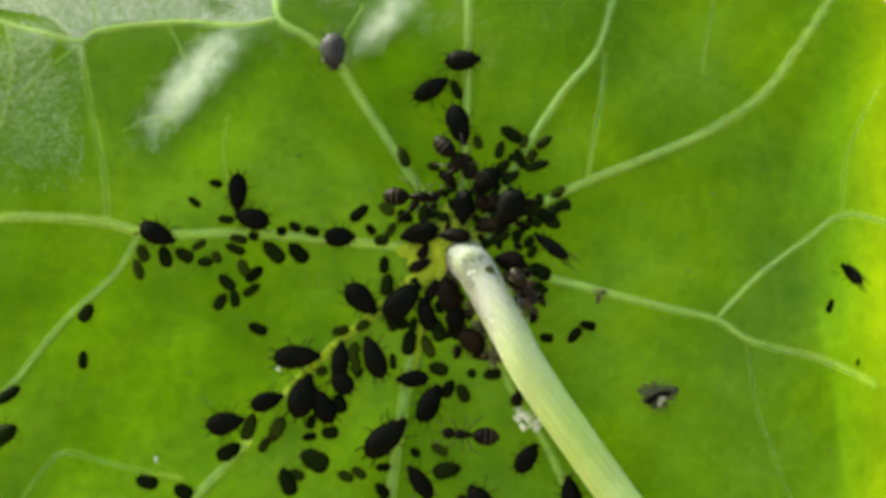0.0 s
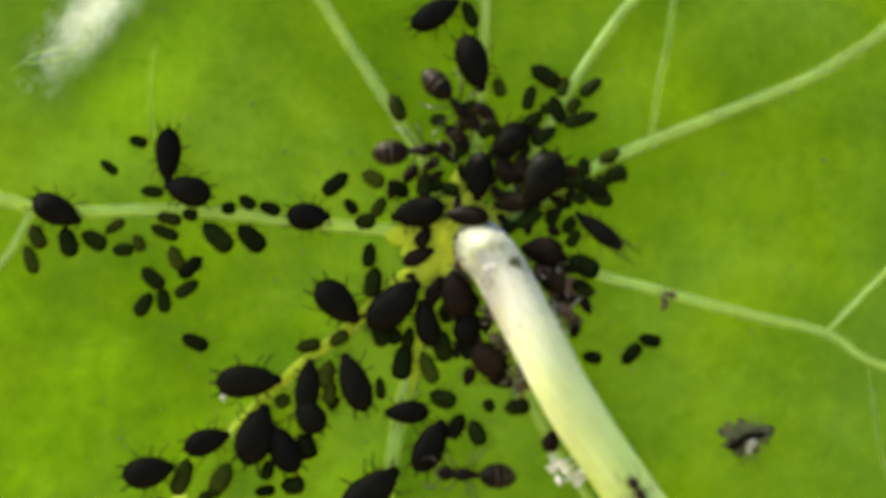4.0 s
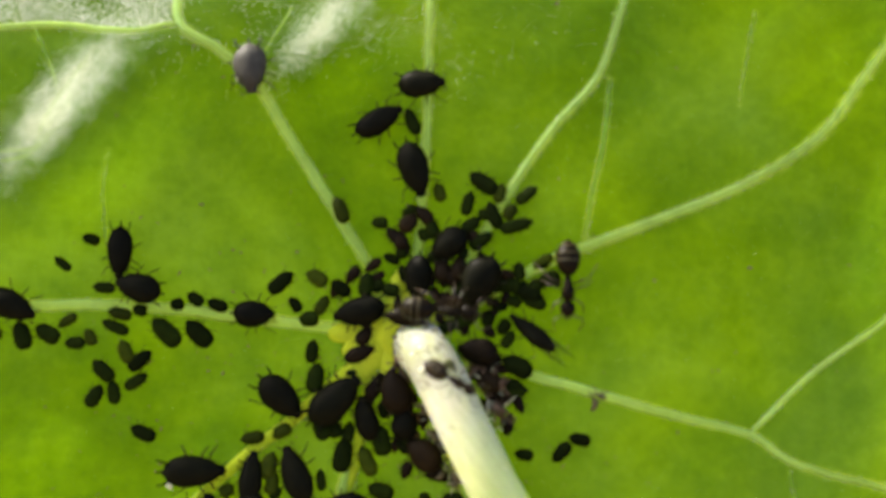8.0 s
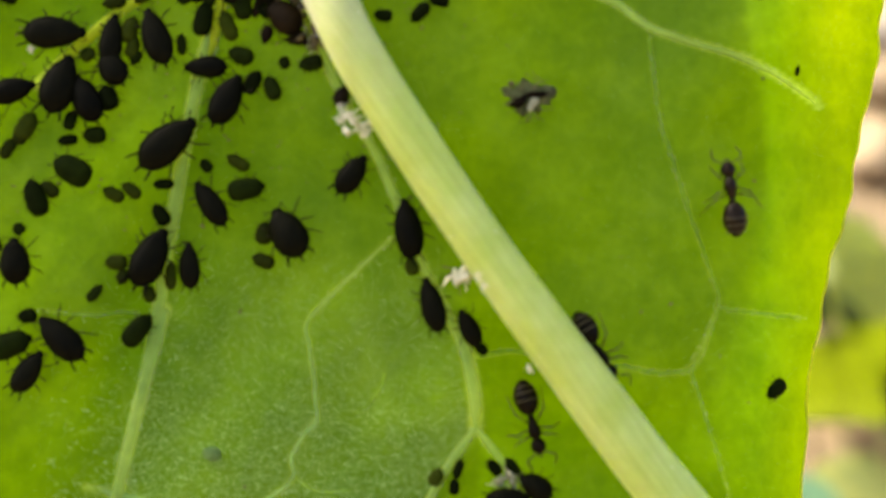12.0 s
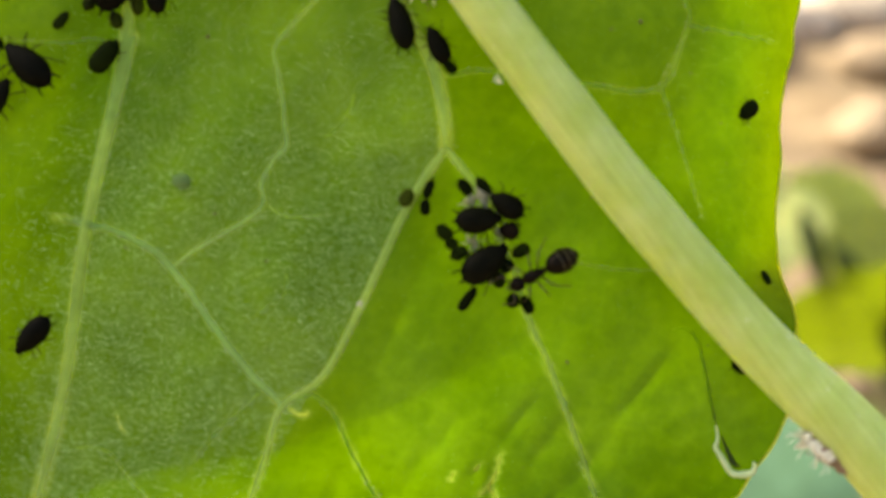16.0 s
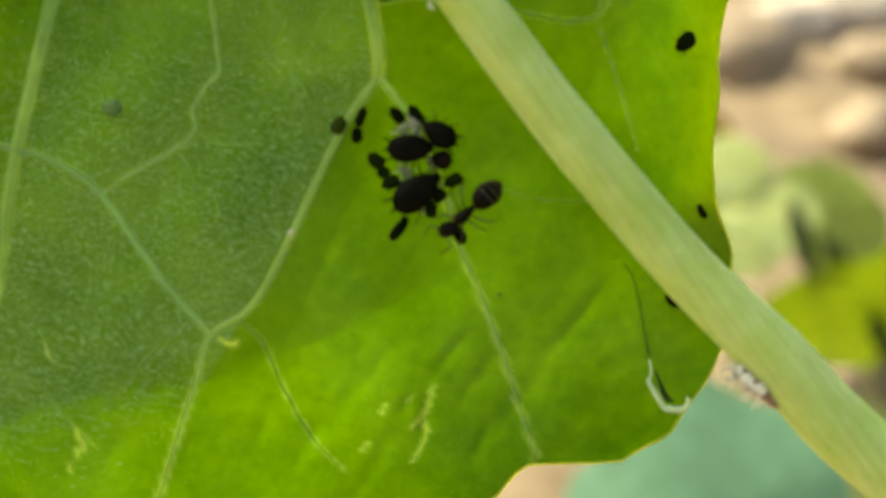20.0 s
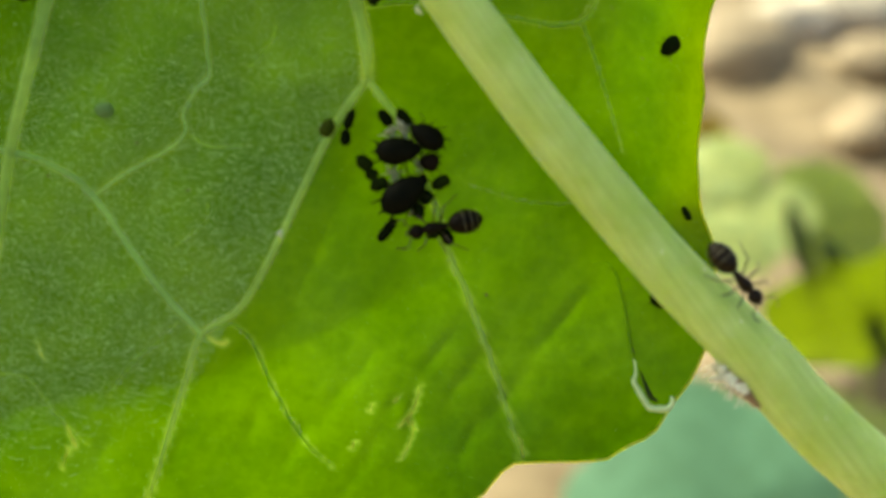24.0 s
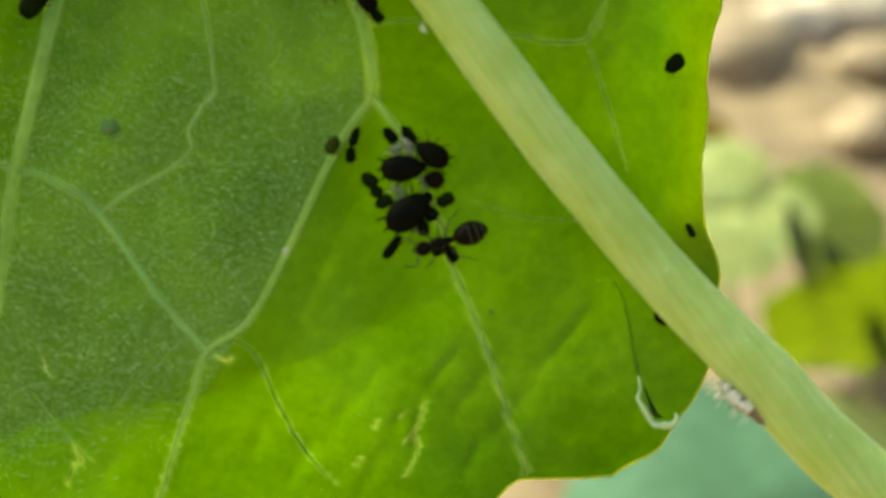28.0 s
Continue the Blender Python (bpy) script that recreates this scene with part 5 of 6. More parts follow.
crumple("shed_skin", "brown crumbly shed skins heaped beside the stalk", "shed skin", 0.53, -1.94, 0.10, 0.80, (HUSK, BROWN, GREY), 80, 7)
crumple("shed_skin", "brown crumbly shed skins heaped beside the stalk", "shed skin", 0.79, -2.84, 0.10, 0.90, (HUSK, BROWN, GREY), 81, 7)
crumple("shed_skin", "brown crumbly shed skins heaped beside the stalk", "shed skin", 1.05, -3.85, 0.10, 0.80, (HUSK, BROWN, GREY), 82, 7)
crumple("shed_skin", "brown crumbly shed skins heaped beside the stalk", "shed skin", 1.50, -4.70, 0.10, 0.80, (HUSK, BROWN, GREY), 83, 7)
crumple("shed_skin", "brown crumbly shed skins heaped beside the stalk", "shed skin", 0.28, -1.10, 0.10, 0.60, (HUSK, BROWN, GREY), 84, 7)
crumple("shed_skin", "shiny brown shed skins heaped beside the stalk", "shed skin", 3.86, -1.18, 0.10, 0.92, (HUSK, PALE_SKIN, HUSK), 90, 9)
crumple("shed_skin", "shiny brown shed skins heaped beside the stalk", "shed skin", 4.50, -2.04, 0.10, 1.03, (HUSK, PALE_SKIN, HUSK), 91, 9)
crumple("shed_skin", "shiny brown shed skins heaped beside the stalk", "shed skin", 4.82, -3.16, 0.10, 0.92, (HUSK, PALE_SKIN, HUSK), 92, 9)
crumple("shed_skin", "shiny brown shed skins heaped beside the stalk", "shed skin", 5.45, -1.24, 0.10, 0.57, (HUSK, PALE_SKIN, HUSK), 93, 9)
crumple("shed_skin", "brown shed skins beneath the crowd", "shed skin", 2.44, 2.68, 0.00, 0.80, (BROWN, GREY), 40, 9)


def husk():
    """A dead aphid: a bent dark body, a withered wing and splayed pale legs."""
    rnd = random.Random(12)
    top = tagged(new("dead_aphid"), "grey mouldy remains of an aphid with splayed legs", "dead aphid")
    top.matrix_basis = on_leaf(12.22, -8.42, 0)
    bm = bmesh.new()
    blob(bm, (-0.42 * MM, -0.12 * MM, 0.22 * MM), (0.40 * MM, 0.20 * MM, 0.15 * MM), Matrix.Rotation(radians(35), 3, "Z"), 14, 10, 0.5)
    part("abdomen", bm, BROWN, top, "dark shrunken abdomen")
    bm = bmesh.new()
    blob(bm, (0.34 * MM, 0.22 * MM, 0.24 * MM), (0.46 * MM, 0.15 * MM, 0.14 * MM), Matrix.Rotation(radians(4), 3, "Z"), 14, 10, 0.5)
    part("thorax", bm, BROWN, top, "dark shrunken thorax")
    bm = bmesh.new()
    blob(bm, (0.14 * MM, -0.20 * MM, 0.30 * MM), (0.17 * MM, 0.34 * MM, 0.05 * MM), Matrix.Rotation(radians(-28), 3, "Z"), 12, 8, 0.7)
    part("wing", bm, PALE_SKIN, top, "withered pale wing")
    for a in (10, 25, 48, 70, 86, 100, 112, 125, 138, 150, 172, 195, 215, 245, 262, 274, 285, 298, 310, 345):
        d = Vector((math.cos(radians(a)), math.sin(radians(a)), 0))
        e = Vector((-d.y, d.x, 0)) * rnd.uniform(-0.35, 0.35)
        r = rnd.uniform(0.85, 1.30)
        line = smooth_line([d * 0.25 + Vector((0, 0, 0.20)), (d * 0.6 + e) * r + Vector((0, 0, rnd.uniform(0.15, 0.4))), d * r + Vector((0, 0, 0.03))], 4)
        part("leg", sweep(bmesh.new(), [p * MM for p in line], [0.026 * MM * (1 - 0.5 * i / len(line)) for i in range(len(line))], 5), rnd.choice((WITHERED, WITHERED, DEBRIS)), top)
    bm = bmesh.new()
    blob(bm, (0.0, 0.08 * MM, 0.06 * MM), (0.72 * MM, 0.52 * MM, 0.06 * MM), None, 26, 14, 1.3)
    part("mould", bm, WITHERED, top, "thin grey mould round the body")
    bm = bmesh.new()
    blob(bm, (-0.78 * MM, 0.66 * MM, 0.10 * MM), (0.15 * MM, 0.12 * MM, 0.10 * MM), None, 8, 6, 0.4)
    part("head", bm, DEBRIS, top)


husk()


def dry_strip():
    """A shrivelled brown bract along the stalk's underside."""
    rnd = random.Random(15)
    top = tagged(new("dry_bract"), "shrivelled brown and white strip along the stalk's underside", "debris")
    top.matrix_basis = LEAF
    line = smooth_line([(25.95, -33.98, -0.1), (26.45, -34.60, 0.1), (27.15, -35.28, 0.2), (28.05, -36.10, 0.2), (29.35, -37.28, 0.1), (31.00, -38.80, -0.1)], 7)
    n = len(line)
    part("bract_body", sweep(bmesh.new(), [(p + Vector((rnd.gauss(0, 0.03), rnd.gauss(0, 0.03), rnd.gauss(0, 0.03)))) * MM for p in line], [(0.07 + 0.36 * math.exp(-((i / n - 0.30) / 0.24) ** 2)) * rnd.uniform(0.85, 1.15) * MM for i in range(n)], 9), BRACT, top)
    # white fluff: small flakes and curled fibres on the upper end
    for _ in range(40):
        p = line[int(rnd.uniform(0, 0.34) * n)] + Vector((rnd.gauss(-0.05, 0.16), rnd.gauss(-0.12, 0.18), rnd.uniform(0.15, 0.45)))
        bm = bmesh.new()
        blob(bm, p * MM, (rnd.uniform(0.10, 0.26) * MM, rnd.uniform(0.07, 0.15) * MM, rnd.uniform(0.05, 0.10) * MM), Matrix.Rotation(rnd.uniform(0, 3), 3, "Z"), 8, 6, 0.6)
        part("flake", bm, SKIN, top)
    for _ in range(46):
        p = line[int(rnd.uniform(0, 0.36) * n)]
        d = Vector((rnd.gauss(-0.25, 0.35), rnd.gauss(-0.30, 0.35), rnd.uniform(0.1, 0.5)))
        bend = Vector((rnd.gauss(0, 0.12), rnd.gauss(0, 0.12), 0.05))
        fibre = smooth_line([p, p + d * 0.6 + bend, p + d * 1.15], 4)
        part("fibre", sweep(bmesh.new(), [q * MM for q in fibre], [0.030 * MM * (1 - 0.6 * k / len(fibre)) for k in range(len(fibre))], 4), SKIN, top)


dry_strip()


def specks():
    """Fine dark crumbs scattered on the blade, with more round the colony to darken it."""
    rnd = random.Random(77)
    bm = bmesh.new()
    for _ in range(80):
        u, v = rnd.uniform(-26, 24), rnd.uniform(-37, 15)
        s = rnd.choice((0.03, 0.04, 0.05, 0.07)) * MM
        blob(bm, (u * MM, v * MM, relief(u, v) * MM), (s * rnd.uniform(0.8, 2.0), s, s * 0.6), Matrix.Rotation(rnd.uniform(0, 3), 3, "Z"), 6, 4, 0.4)
    # extra specks, added to darken the blade round the colony
    for _ in range(420):
        u, v = rnd.gauss(-1.5, 6.0), rnd.gauss(-3.5, 5.0)
        s = rnd.choice((0.025, 0.035, 0.045)) * MM
        blob(bm, (u * MM, v * MM, relief(u, v) * MM), (s * rnd.uniform(0.8, 3.0), s, s * 0.6), Matrix.Rotation(rnd.uniform(0, 3), 3, "Z"), 6, 4, 0.4)
    ob = link_mesh("leaf_specks", bm, DEBRIS)
    ob.matrix_basis = LEAF
    tagged(ob, "fine dark specks of dirt on the leaf, massed to darken its middle", "dirt", kind="stuff")


specks()


def torn_edge():
    """The curled, pale-rimmed tear near the leaf's lower corner."""
    top = tagged(new("leaf_tear"), "curled flap with a pale torn rim at the leaf's corner", "leaf flap")
    top.matrix_basis = LEAF
    for name, mat, label, lift, pts, r0, r1 in (
            ("torn_rim", RIM_SKIN, "whitish torn rim", 0.06, ((22.52, -34.25), (22.60, -34.55), (22.62, -34.90), (22.56, -35.22), (22.80, -35.62), (23.06, -36.02), (23.30, -36.32), (23.75, -36.38), (24.12, -36.30), (24.28, -36.02), (24.20, -35.80)), 0.045, 0.165),
            ("torn_edge", DARK_LEAF, "dark edge of the tear", 0.03, ((22.80, -34.72), (22.96, -35.10), (23.16, -35.55), (23.38, -35.92), (23.66, -36.02)), 0.03, 0.11),
            ("crack_rim", VEINLET, "thin pale green rim of the crack", 0.04, ((20.49, -30.13), (21.17, -30.08), (21.61, -30.67), (22.03, -32.12), (22.33, -33.58), (22.52, -34.30)), 0.012, 0.026),
            # shadow right of the crack's rim, drawn as a thin dark strip
            ("crack_shadow", DARK_LEAF, "shadow along the crack, drawn as a dark strip", 0.02, ((21.25, -30.20), (21.70, -30.72), (22.11, -32.12), (22.41, -33.58), (22.60, -34.40)), 0.006, 0.015)):
        line = smooth_line([(u, v, relief(u, v) + lift) for u, v in pts], 8)
        n = len(line)
        part(name, sweep(bmesh.new(), [p * MM for p in line], [(r0 + (r1 - r0) * math.sin(math.pi * min(1.0, (i / n) ** 1.5))) * (1 + 0.3 * noise.noise(p * 3)) * MM for i, p in enumerate(line)], 6, 0.6), mat, top, label)


torn_edge()


# ---- plants behind ----
def far_leaf(label, u, v, w, radius, mat, tip=(0, 0, 0), group="leaves behind"):
    """A round leaf with a shallow cup, radial veins and its stalk."""
    top = tagged(new("background_leaf"), label, "leaf", group)
    top.matrix_basis = spot(u, v, w) @ pose(0, 0, 0, *tip)
    bm = bmesh.new()
    mid = bm.verts.new((0, 0, 0))
    spokes, rings = 60, 12
    rows = []
    for j in range(1, rings + 1):
        row = []
        for i in range(spokes):
            a = 2 * math.pi * i / spokes
            r = radius * j / rings * (1 + 0.05 * math.sin(5 * a + u) + 0.03 * math.sin(9 * a))
            row.append(bm.verts.new(Vector((r * math.cos(a), r * math.sin(a), -0.012 * r * r * 10 / radius + 0.04 * radius * math.sin(4 * a) * (j / rings) ** 2)) * MM))
        rows.append(row)
    for i in range(spokes):
        bm.faces.new((mid, rows[0][i], rows[0][(i + 1) % spokes]))
    for p, q in zip(rows, rows[1:]):
        for i in range(spokes):
            k = (i + 1) % spokes
            bm.faces.new((p[i], q[i], q[k], p[k]))
    part("blade", bm, mat, top)
    for i in range(8):
        a = 2 * math.pi * i / 8 + 0.3
        pts = [Vector((radius * 0.9 * t * math.cos(a), radius * 0.9 * t * math.sin(a), -0.012 * (radius * 0.9 * t) ** 2 * 10 / radius + 0.05 + 0.04 * radius * math.sin(4 * a) * (0.9 * t) ** 2)) * MM for t in (0, 0.25, 0.5, 0.75, 1)]
        part("vein", sweep(bmesh.new(), pts, [0.2 * MM, 0.17 * MM, 0.14 * MM, 0.10 * MM, 0.06 * MM], 6), mat, top)
    foot_world = Vector((top.matrix_basis.translation.x + 0.03, top.matrix_basis.translation.y + 0.05, -0.005))
    foot = top.matrix_basis.inverted() @ foot_world
    line = smooth_line([(0, 0, -0.2 * MM), foot * 0.3 + Vector((0, 0, -0.012)), foot * 0.7 + Vector((0, 0, -0.01)), foot], 6)
    part("stalk", sweep(bmesh.new(), line, [0.7 * MM] * len(line), 8), FAR_STALK, top)
    return top


far_leaf("yellow-green young leaf in the sun, out of focus", 126.0, -44.0, -300, 31, YELLOW_LEAF, (55, 10, 8))
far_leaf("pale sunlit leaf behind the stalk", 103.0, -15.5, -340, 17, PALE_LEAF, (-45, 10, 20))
far_leaf("green leaf behind the shoots, out of focus", 128.0, -16.0, -350, 20, GREEN_LEAF, (-25, 20, 0))
far_leaf("dull blue-green leaf lying below the large leaf", 73.8, -83.8, -240, 30.3, TEAL_LEAF, (-22, 0, 0))
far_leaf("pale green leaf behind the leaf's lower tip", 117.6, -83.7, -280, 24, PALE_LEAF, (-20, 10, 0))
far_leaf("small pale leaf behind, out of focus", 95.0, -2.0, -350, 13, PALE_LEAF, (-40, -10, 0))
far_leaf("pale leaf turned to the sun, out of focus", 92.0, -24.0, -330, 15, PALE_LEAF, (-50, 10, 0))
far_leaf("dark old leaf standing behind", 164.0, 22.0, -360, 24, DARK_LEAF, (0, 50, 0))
far_leaf("withered ochre leaf behind, out of focus", 106.0, 13.0, -440, 9, OCHRE_LEAF, (20, 10, 0))


def far_sprig(u, v, w, turn, long):
    """A dark shoot crowded with aphids, behind the stalk."""
    top = tagged(new("aphid_shoot"), "dark shoot crowded with aphids, out of focus", "shoot", "shoots behind")
    top.matrix_basis = spot(u, v, w, turn)
    rnd = random.Random(int(long * 10 + turn))
    line = smooth_line([(0, long * MM, 0), (0, 0, -1 * MM), (2 * MM, -8 * MM, -30 * MM), (6 * MM, -60 * MM, -60 * MM), (8 * MM, -330 * MM, -75 * MM)], 6)
    part("stem", sweep(bmesh.new(), line, [0.6 * MM] * len(line), 8), SHOOT, top)
    for k in range(44):
        bm = bmesh.new()
        a, y = rnd.uniform(0, 6.28), rnd.random()
        r = 2.0 * math.sin(math.pi * (0.1 + 0.85 * y)) * rnd.uniform(0.3, 1.0)
        blob(bm, (r * math.cos(a) * MM, y * long * MM, r * math.sin(a) * MM), (1.1 * MM, 2.3 * MM, 1.1 * MM), Matrix.Rotation(rnd.uniform(-0.6, 0.6), 3, "Z"), 10, 8)
        part("aphid_body", bm, SHOOT, top)


far_sprig(102.6, -32.8, -284, 14, 17)
far_sprig(118.3, -36.7, -296, 34, 15)
far_sprig(129.2, -53.5, -300, 30, 15)


def stones():
    rnd = random.Random(4)
    for k in range(28):
        bm = bmesh.new()
        s = rnd.uniform(0.012, 0.035)
        for v in blob(bm, (0, 0, 0), (s, s * rnd.uniform(0.6, 0.9), s * rnd.uniform(0.4, 0.6)), None, 14, 10):
            v.co *= 1 + 0.25 * noise.noise(v.co * 60 + Vector((k, 0, 0)))
        ob = link_mesh("stone", bm, STONE)
        ob.matrix_basis = pose(rnd.uniform(-0.15, 0.6), rnd.uniform(0.25, 0.8), s * 0.2, 0, 0, rnd.uniform(0, 360))
        tagged(ob, "pale pinkish stone lying on bare soil", "stone", "stones on the soil")
    for x, y, s, light in ((0.312, 1.000, 0.046, True), (0.205, 0.850, 0.050, False), (0.262, 0.955, 0.036, True), (0.248, 0.700, 0.024, False), (0.172, 0.398, 0.026, False), (0.300, 0.860, 0.030, False)):
        bm = bmesh.new()
        for v in blob(bm, (0, 0, 0), (s, s * 0.8, s * 0.55), None, 16, 12):
            v.co *= 1 + 0.22 * noise.noise(v.co * 40 + Vector((s * 900, 0, 0)))
        ob = link_mesh("stone", bm, WHITE_STONE if light else STONE)
        ob.matrix_basis = pose(x, y, s * 0.25, 0, 0, rnd.uniform(0, 360))
        tagged(ob, "large whitish stone lying on bare soil" if light else "large pale pinkish stone lying on bare soil", "stone", "stones on the soil")


stones()

# ---- movement ----
def crawl(thing, rows):
    """Walk an ant along rows of t, across, up, height, heading; its legs step while it moves."""
    walk(thing, [(t, LEAF @ Matrix.Translation(Vector((u, v, w)) * MM) @ pose(0, 0, 0, 0, 0, turn)) for t, u, v, w, turn in rows])
    legs = [o for o in thing.children if o.name.startswith("leg")]
    for k, leg in enumerate(legs):
        steps, sign, last = [], 1 if k % 2 == 0 else -1, None
        for t, u, v, w, turn in rows:
            moved = 0.0 if last is None else min(1.0, math.hypot(u - last[0], v - last[1]) / 0.6)
            sign = -sign if moved > 0.05 else sign
            steps.append((t, Matrix.Translation(leg.location.copy()) @ pose(0, 0, 0, 0, 0, 16 * sign * max(0.25, moved))))
            last = (u, v)
        base = leg.location.copy()
        walk(leg, [(t, Matrix.Translation(base) @ m.to_3x3().to_4x4()) for t, m in steps])


ANTS = [ant("dark brown ant with a banded abdomen tending aphids on the leaf") for _ in range(3)] + [ant("small glossy amber brown ant climbing on the stalk", 0.74, AMBER), ant("amber brown ant walking along the leaf's bright edge", 1.0, AMBER)]


def motions():
    crawl(ANTS[0], [(0, -1.79, 2.94, -0.10, 0), (1, -1.15, 2.79, -0.12, 5), (2, -1.14, 3.11, -0.11, 8), (2.5, -1.46, 3.38, -0.10, 8), (4.5, -1.60, 3.32, -0.10, 5), (5, -1.55, 3.49, -0.09, 5), (5.3, 0.57, 2.68, -0.13, 0), (5.6, -1.87, 3.69, -0.08, 1), (5.9, -1.76, 2.88, -0.11, -14), (6.1, -1.90, 2.95, -0.10, -29), (6.3, -1.20, 3.03, -0.11, -34), (6.5, -1.62, 2.77, -0.11, -34), (6.7, -1.10, 2.07, -0.14, -39), (6.9, -1.04, 1.73, -0.15, -41), (7.1, -0.65, 1.12, -0.14, -44), (7.3, -0.45, 0.83, -0.13, -39), (7.6, -0.13, 0.96, -0.12, -19), (8, 2.05, 1.15, 1.00, -4), (8.2, 1.85, 0.93, 1.00, -19), (8.4, 2.95, 0.46, 1.00, -39), (8.6, 3.96, -1.23, 1.00, -59), (8.8, 4.50, -1.83, 1.00, -64), (9, 4.48, -1.98, 1.00, -69), (9.2, 4.32, -2.31, 1.20, -64), (9.4, 4.48, -3.75, 1.40, -61), (9.6, 5.13, -4.40, 1.20, -59), (9.8, 6.13, -6.03, 1.20, -59), (10, 6.88, -7.79, 1.20, -57), (10.2, 8.63, -9.95, 1.20, -54), (10.4, 9.95, -11.53, 1.20, -54), (10.6, 10.97, -13.38, 1.50, -53), (10.8, 13.20, -13.57, 1.00, -53), (11, 13.28, -15.65, 0.30, -58), (11.4, 15.00, -17.95, -0.53, -58), (11.8, 15.10, -19.14, -0.59, -58), (12, 15.39, -18.78, -0.57, -58), (12.3, 16.05, -20.04, -0.68, -53), (12.8, 14.20, -19.30, 0.10, -53), (13.6, 14.60, -20.00, 0.10, -52), (14.2, 12.00, -16.60, 0.10, -54), (15.4, 8.50, -11.90, 0.10, -54), (28, 8.50, -11.90, 0.10, -54)])
    crawl(ANTS[1], [(0, 0.67, 5.15, -0.15, -45), (2, 0.08, 5.38, -0.13, -50), (2.5, -0.00, 5.49, -0.12, -50), (4.5, -0.00, 5.41, -0.12, -40), (5, 0.48, 5.52, -0.14, -30), (5.3, 3.11, 4.90, -0.13, -35), (5.6, 1.43, 4.67, -0.17, -29), (5.9, 2.97, 4.12, -0.11, 1), (6.1, 3.76, 4.64, -0.09, -9), (6.3, 5.57, 5.33, -0.03, -44), (6.5, 5.27, 4.90, -0.02, -49), (6.7, 5.76, 4.53, -0.02, -49), (6.9, 5.87, 4.77, -0.02, -44), (7.1, 6.18, 4.37, -0.03, -59), (7.3, 6.76, 3.14, -0.08, -81), (7.6, 7.02, 2.56, -0.10, -89), (8, 7.50, 2.56, -0.11, -89), (8.4, 7.40, 2.39, -0.11, -84), (8.6, 7.89, 2.00, -0.11, -74), (8.8, 8.45, 1.49, -0.09, -64), (9, 8.75, 0.56, -0.07, -59), (9.2, 8.89, 0.31, -0.07, -61), (9.4, 8.49, -0.71, -0.07, -74), (9.6, 9.64, -2.31, -0.12, -94), (9.8, 8.60, -3.67, -0.10, -144), (10, 8.13, -4.91, -0.08, -129), (10.2, 8.19, -6.52, -0.07, -94), (10.4, 7.90, -7.89, -0.05, -94), (10.6, 7.47, -10.35, -0.17, -98), (11, 8.17, -13.78, -0.39, -98), (11.4, 12.08, -20.39, -0.61, -93), (11.6, 12.49, -22.12, -0.65, -93), (11.8, 12.06, -22.68, -0.65, -88), (12, 12.79, -21.92, -0.65, -73), (12.2, 14.54, -22.70, -0.78, -18), (12.4, 15.66, -24.11, -0.88, -73), (12.6, 15.39, -26.21, -0.94, -118), (12.8, 14.45, -26.82, -0.93, -128), (13, 15.29, -26.79, -0.96, -126), (13.2, 15.54, -27.17, -0.99, -123), (13.5, 15.15, -27.09, -0.96, -104), (15.5, 14.75, -27.51, -0.97, -162), (16, 14.78, -27.67, -0.98, -151), (16.5, 14.85, -27.67, -0.98, -135), (17, 14.29, -27.84, -0.97, -136), (17.5, 14.58, -27.99, -0.99, -134), (18, 14.92, -27.98, -1.00, -126), (18.5, 15.02, -28.18, -1.03, -136), (19, 14.74, -28.19, -1.01, -140), (19.5, 14.89, -27.88, -1.00, -136), (20, 14.63, -28.05, -0.99, -136), (20.5, 14.82, -27.85, -0.99, -136), (22.5, 14.02, -28.55, -1.00, -166), (23, 13.97, -28.54, -1.00, -166), (24, 14.09, -28.73, -1.02, -166), (25, 14.03, -28.58, -1.00, -161), (26, 14.27, -28.56, -1.01, -158), (27, 14.10, -28.60, -1.01, -158), (28, 14.12, -28.57, -1.01, -160)])
    crawl(ANTS[2], [(0, 1.58, -10.51, -0.52, 175), (0.2, 1.01, -10.19, -0.51, 170), (0.4, 0.22, -8.68, -0.50, 140), (0.6, 1.52, -8.97, -0.45, 95), (0.8, 1.33, -8.34, -0.44, 95), (1, 1.01, -8.39, -0.45, 100), (1.4, 0.69, -7.93, -0.46, 110), (1.6, 0.60, -8.17, -0.47, 120), (2, 0.55, -8.34, -0.48, 130), (2.5, 0.75, -8.48, -0.47, 150), (4.5, 1.59, -10.02, -0.49, 178), (4.7, 2.48, -9.40, -0.44, 178), (5.3, 5.30, -7.40, 0.10, 235), (6, 6.60, -9.30, 0.10, 305), (9, 7.60, -10.80, 0.10, 305), (28, 7.60, -10.80, 0.10, 305)])
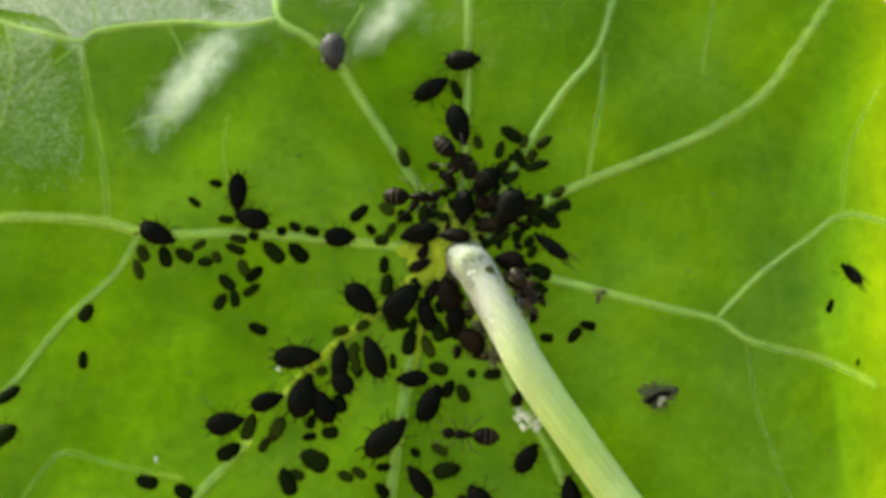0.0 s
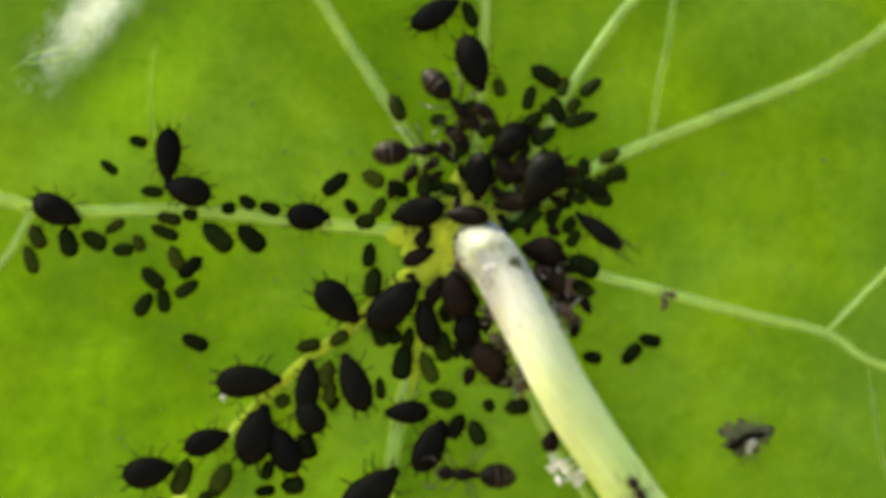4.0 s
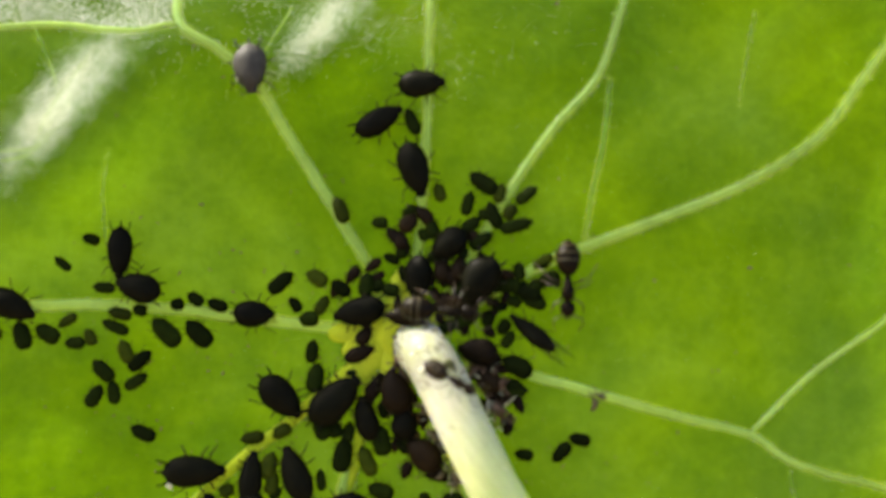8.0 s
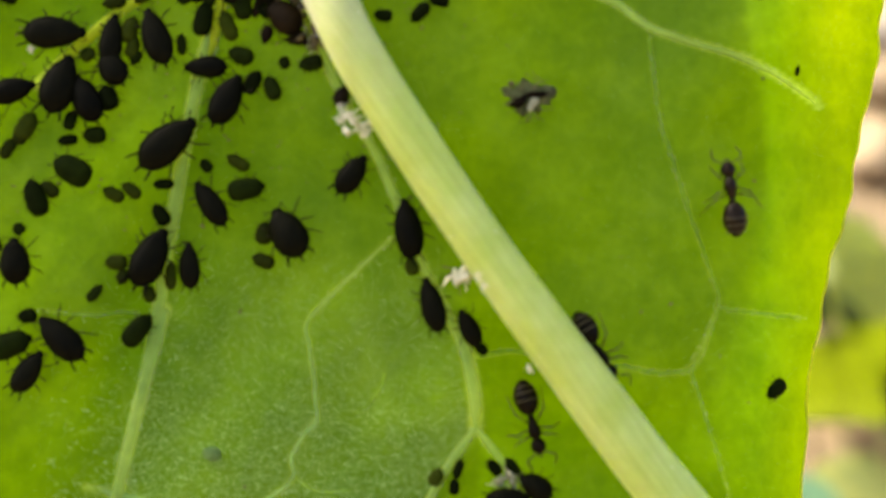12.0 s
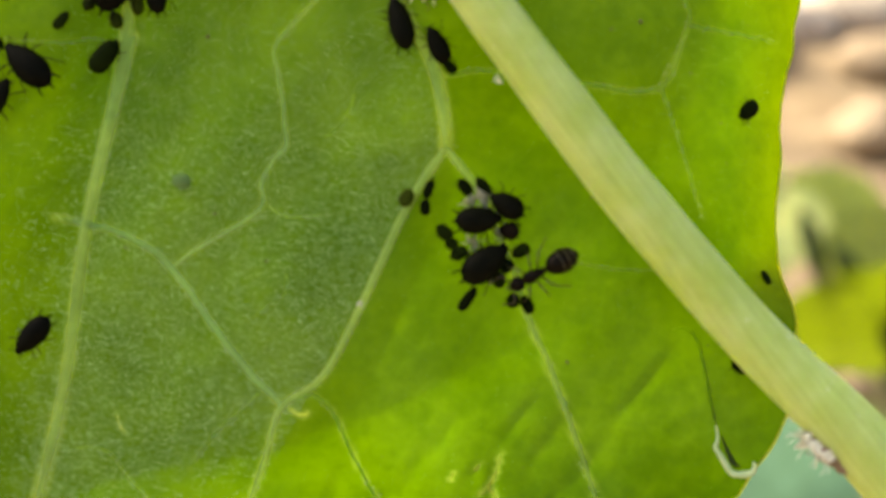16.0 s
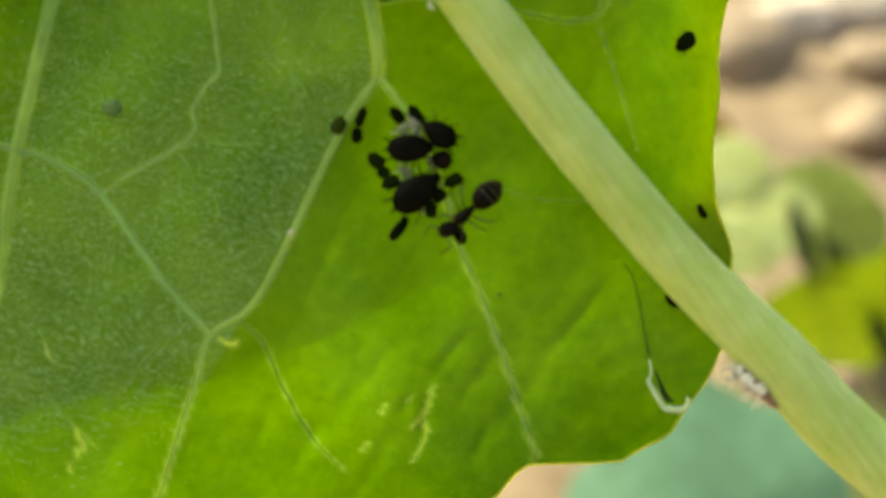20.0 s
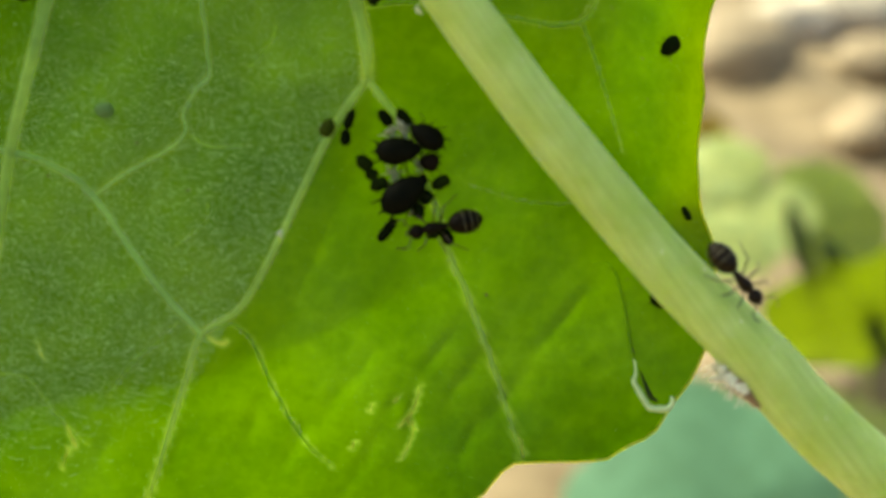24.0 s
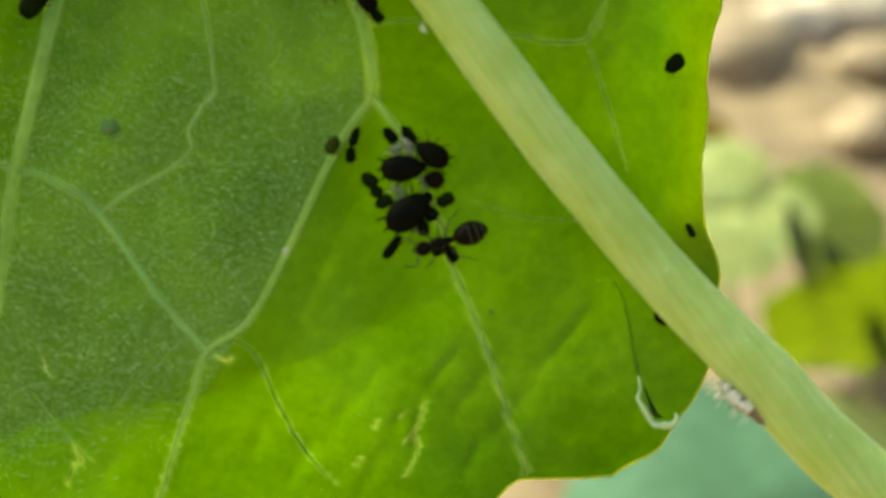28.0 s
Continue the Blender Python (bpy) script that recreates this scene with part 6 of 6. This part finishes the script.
    crawl(ANTS[3], [(0, 4.49, -2.05, 0.80, -55), (0.2, 3.73, -1.76, 0.80, -55), (0.4, 3.44, -1.55, 0.80, -55), (0.6, 4.85, -2.31, 1.00, -55), (0.8, 4.51, -2.55, 1.40, -55), (1, 4.66, -3.00, 1.20, -58), (1.2, 4.93, -3.31, 1.20, -60), (1.4, 5.30, -4.21, 1.20, -60), (1.6, 5.98, -5.27, 1.40, -60), (1.8, 6.97, -6.45, 1.50, -60), (2, 7.66, -7.48, 1.50, -60), (2.2, 8.07, -8.37, 1.50, -60), (2.6, 9.46, -9.80, 1.50, -60), (3.2, 9.20, -11.03, 2.00, -10), (3.6, 8.78, -11.47, 2.00, 70), (4, 7.69, -10.57, 2.00, 120), (4.5, 6.57, -9.59, 2.00, 120), (4.7, 7.54, -11.25, 2.00, 95), (5, 9.66, -11.89, 1.20, 60), (5.3, 10.69, -10.33, 0.60, 100), (5.7, 4.40, -5.60, 0.10, 122), (6.1, 3.30, -3.60, 0.20, 122), (6.3, 2.90, -2.20, 0.80, 110), (6.5, 3.26, 0.11, 1.40, 61), (6.7, 3.44, -0.36, 1.20, 21), (6.9, 3.03, -0.65, 1.80, 1), (7.1, 3.46, -0.78, 1.80, -9), (7.3, 3.57, -0.69, 2.20, -19), (7.6, 3.33, -1.16, 2.60, -21), (7.8, 3.04, -1.57, 2.60, -24), (7.9, 2.80, -1.47, 2.60, -27), (8, 2.58, -1.50, 2.60, -29), (8.1, 2.42, -1.80, 2.60, -79), (8.15, 2.34, -1.88, 2.60, -139), (8.2, 2.10, -1.93, 2.60, -189), (8.4, 1.30, -1.97, 2.60, -189), (8.6, 1.19, -1.91, 2.60, -194), (8.8, 1.32, -2.00, 2.20, -202), (9, 0.73, -2.00, 1.80, -199), (9.2, 0.72, -1.80, 1.20, -199), (9.4, 0.42, -1.79, 1.20, -217), (9.6, 0.19, -1.44, 0.60, -237), (9.8, -0.25, -0.46, 0.20, -247), (10, -0.99, 0.63, -0.16, -244), (10.3, -1.23, 0.10, -0.17, -234), (10.6, -1.94, 0.19, -0.20, -218), (28, -1.94, 0.19, -0.20, -218)])
    crawl(ANTS[4], [(0, 36.07, -34.23, -0.94, 100), (9, 25.77, -24.96, -3.32, 101), (10.6, 22.76, -21.57, -1.47, 97), (11, 22.11, -20.24, -1.10, 102), (11.2, 22.04, -18.68, -0.99, 102), (11.4, 22.12, -17.35, -0.96, 107), (11.6, 21.71, -16.51, -0.86, 114), (11.8, 20.87, -14.20, -0.72, 100), (12, 20.98, -12.37, -0.63, 100), (12.2, 20.26, -10.69, -0.55, 114), (12.4, 19.11, -10.57, -0.53, 177), (12.5, 17.84, -10.80, -0.50, 184), (12.6, 17.43, -11.36, -0.50, 204), (12.8, 15.30, -13.21, -0.43, 207), (13, 15.12, -14.18, -0.45, 247), (13.2, 14.62, -15.26, -0.46, 230), (13.4, 13.91, -15.93, -0.46, 223), (13.5, 13.53, -16.07, -0.45, 216), (15.5, 13.63, -16.73, -0.49, 216), (16, 12.30, -15.20, 0.05, 150), (16.6, 10.50, -13.00, 0.05, 140), (17.4, 10.60, -13.90, 0.05, 80), (18.2, 10.70, -14.60, 0.05, 10), (19, 10.80, -15.10, 0.00, -50), (20.6, 10.80, -15.10, 0.00, -50), (21.6, 15.30, -20.90, -0.10, -50), (22.3, 18.60, -25.10, -0.50, -48), (22.75, 21.60, -28.35, -0.80, -47), (22.95, 22.90, -28.75, -0.80, -47), (23.1, 24.00, -28.67, -0.50, -46), (23.3, 25.25, -29.35, 0.10, -46), (23.5, 26.13, -30.30, 0.70, -46), (23.7, 26.21, -30.20, 0.70, -46), (23.9, 26.08, -30.27, 0.70, -48), (24.1, 26.35, -30.39, 0.70, -46), (24.3, 27.00, -31.21, 0.70, -44), (24.5, 27.28, -31.48, 0.70, -44), (24.7, 27.90, -31.88, 0.70, -44), (24.9, 29.03, -33.15, 0.70, -42), (25, 29.66, -33.47, 0.70, -42), (25.1, 30.11, -33.64, 0.70, -42), (25.3, 32.03, -35.90, 0.70, -44), (25.6, 34.56, -38.07, 0.70, -44), (26.5, 41.24, -43.38, 0.70, -44), (28, 41.24, -43.38, 0.70, -44)])


motions()
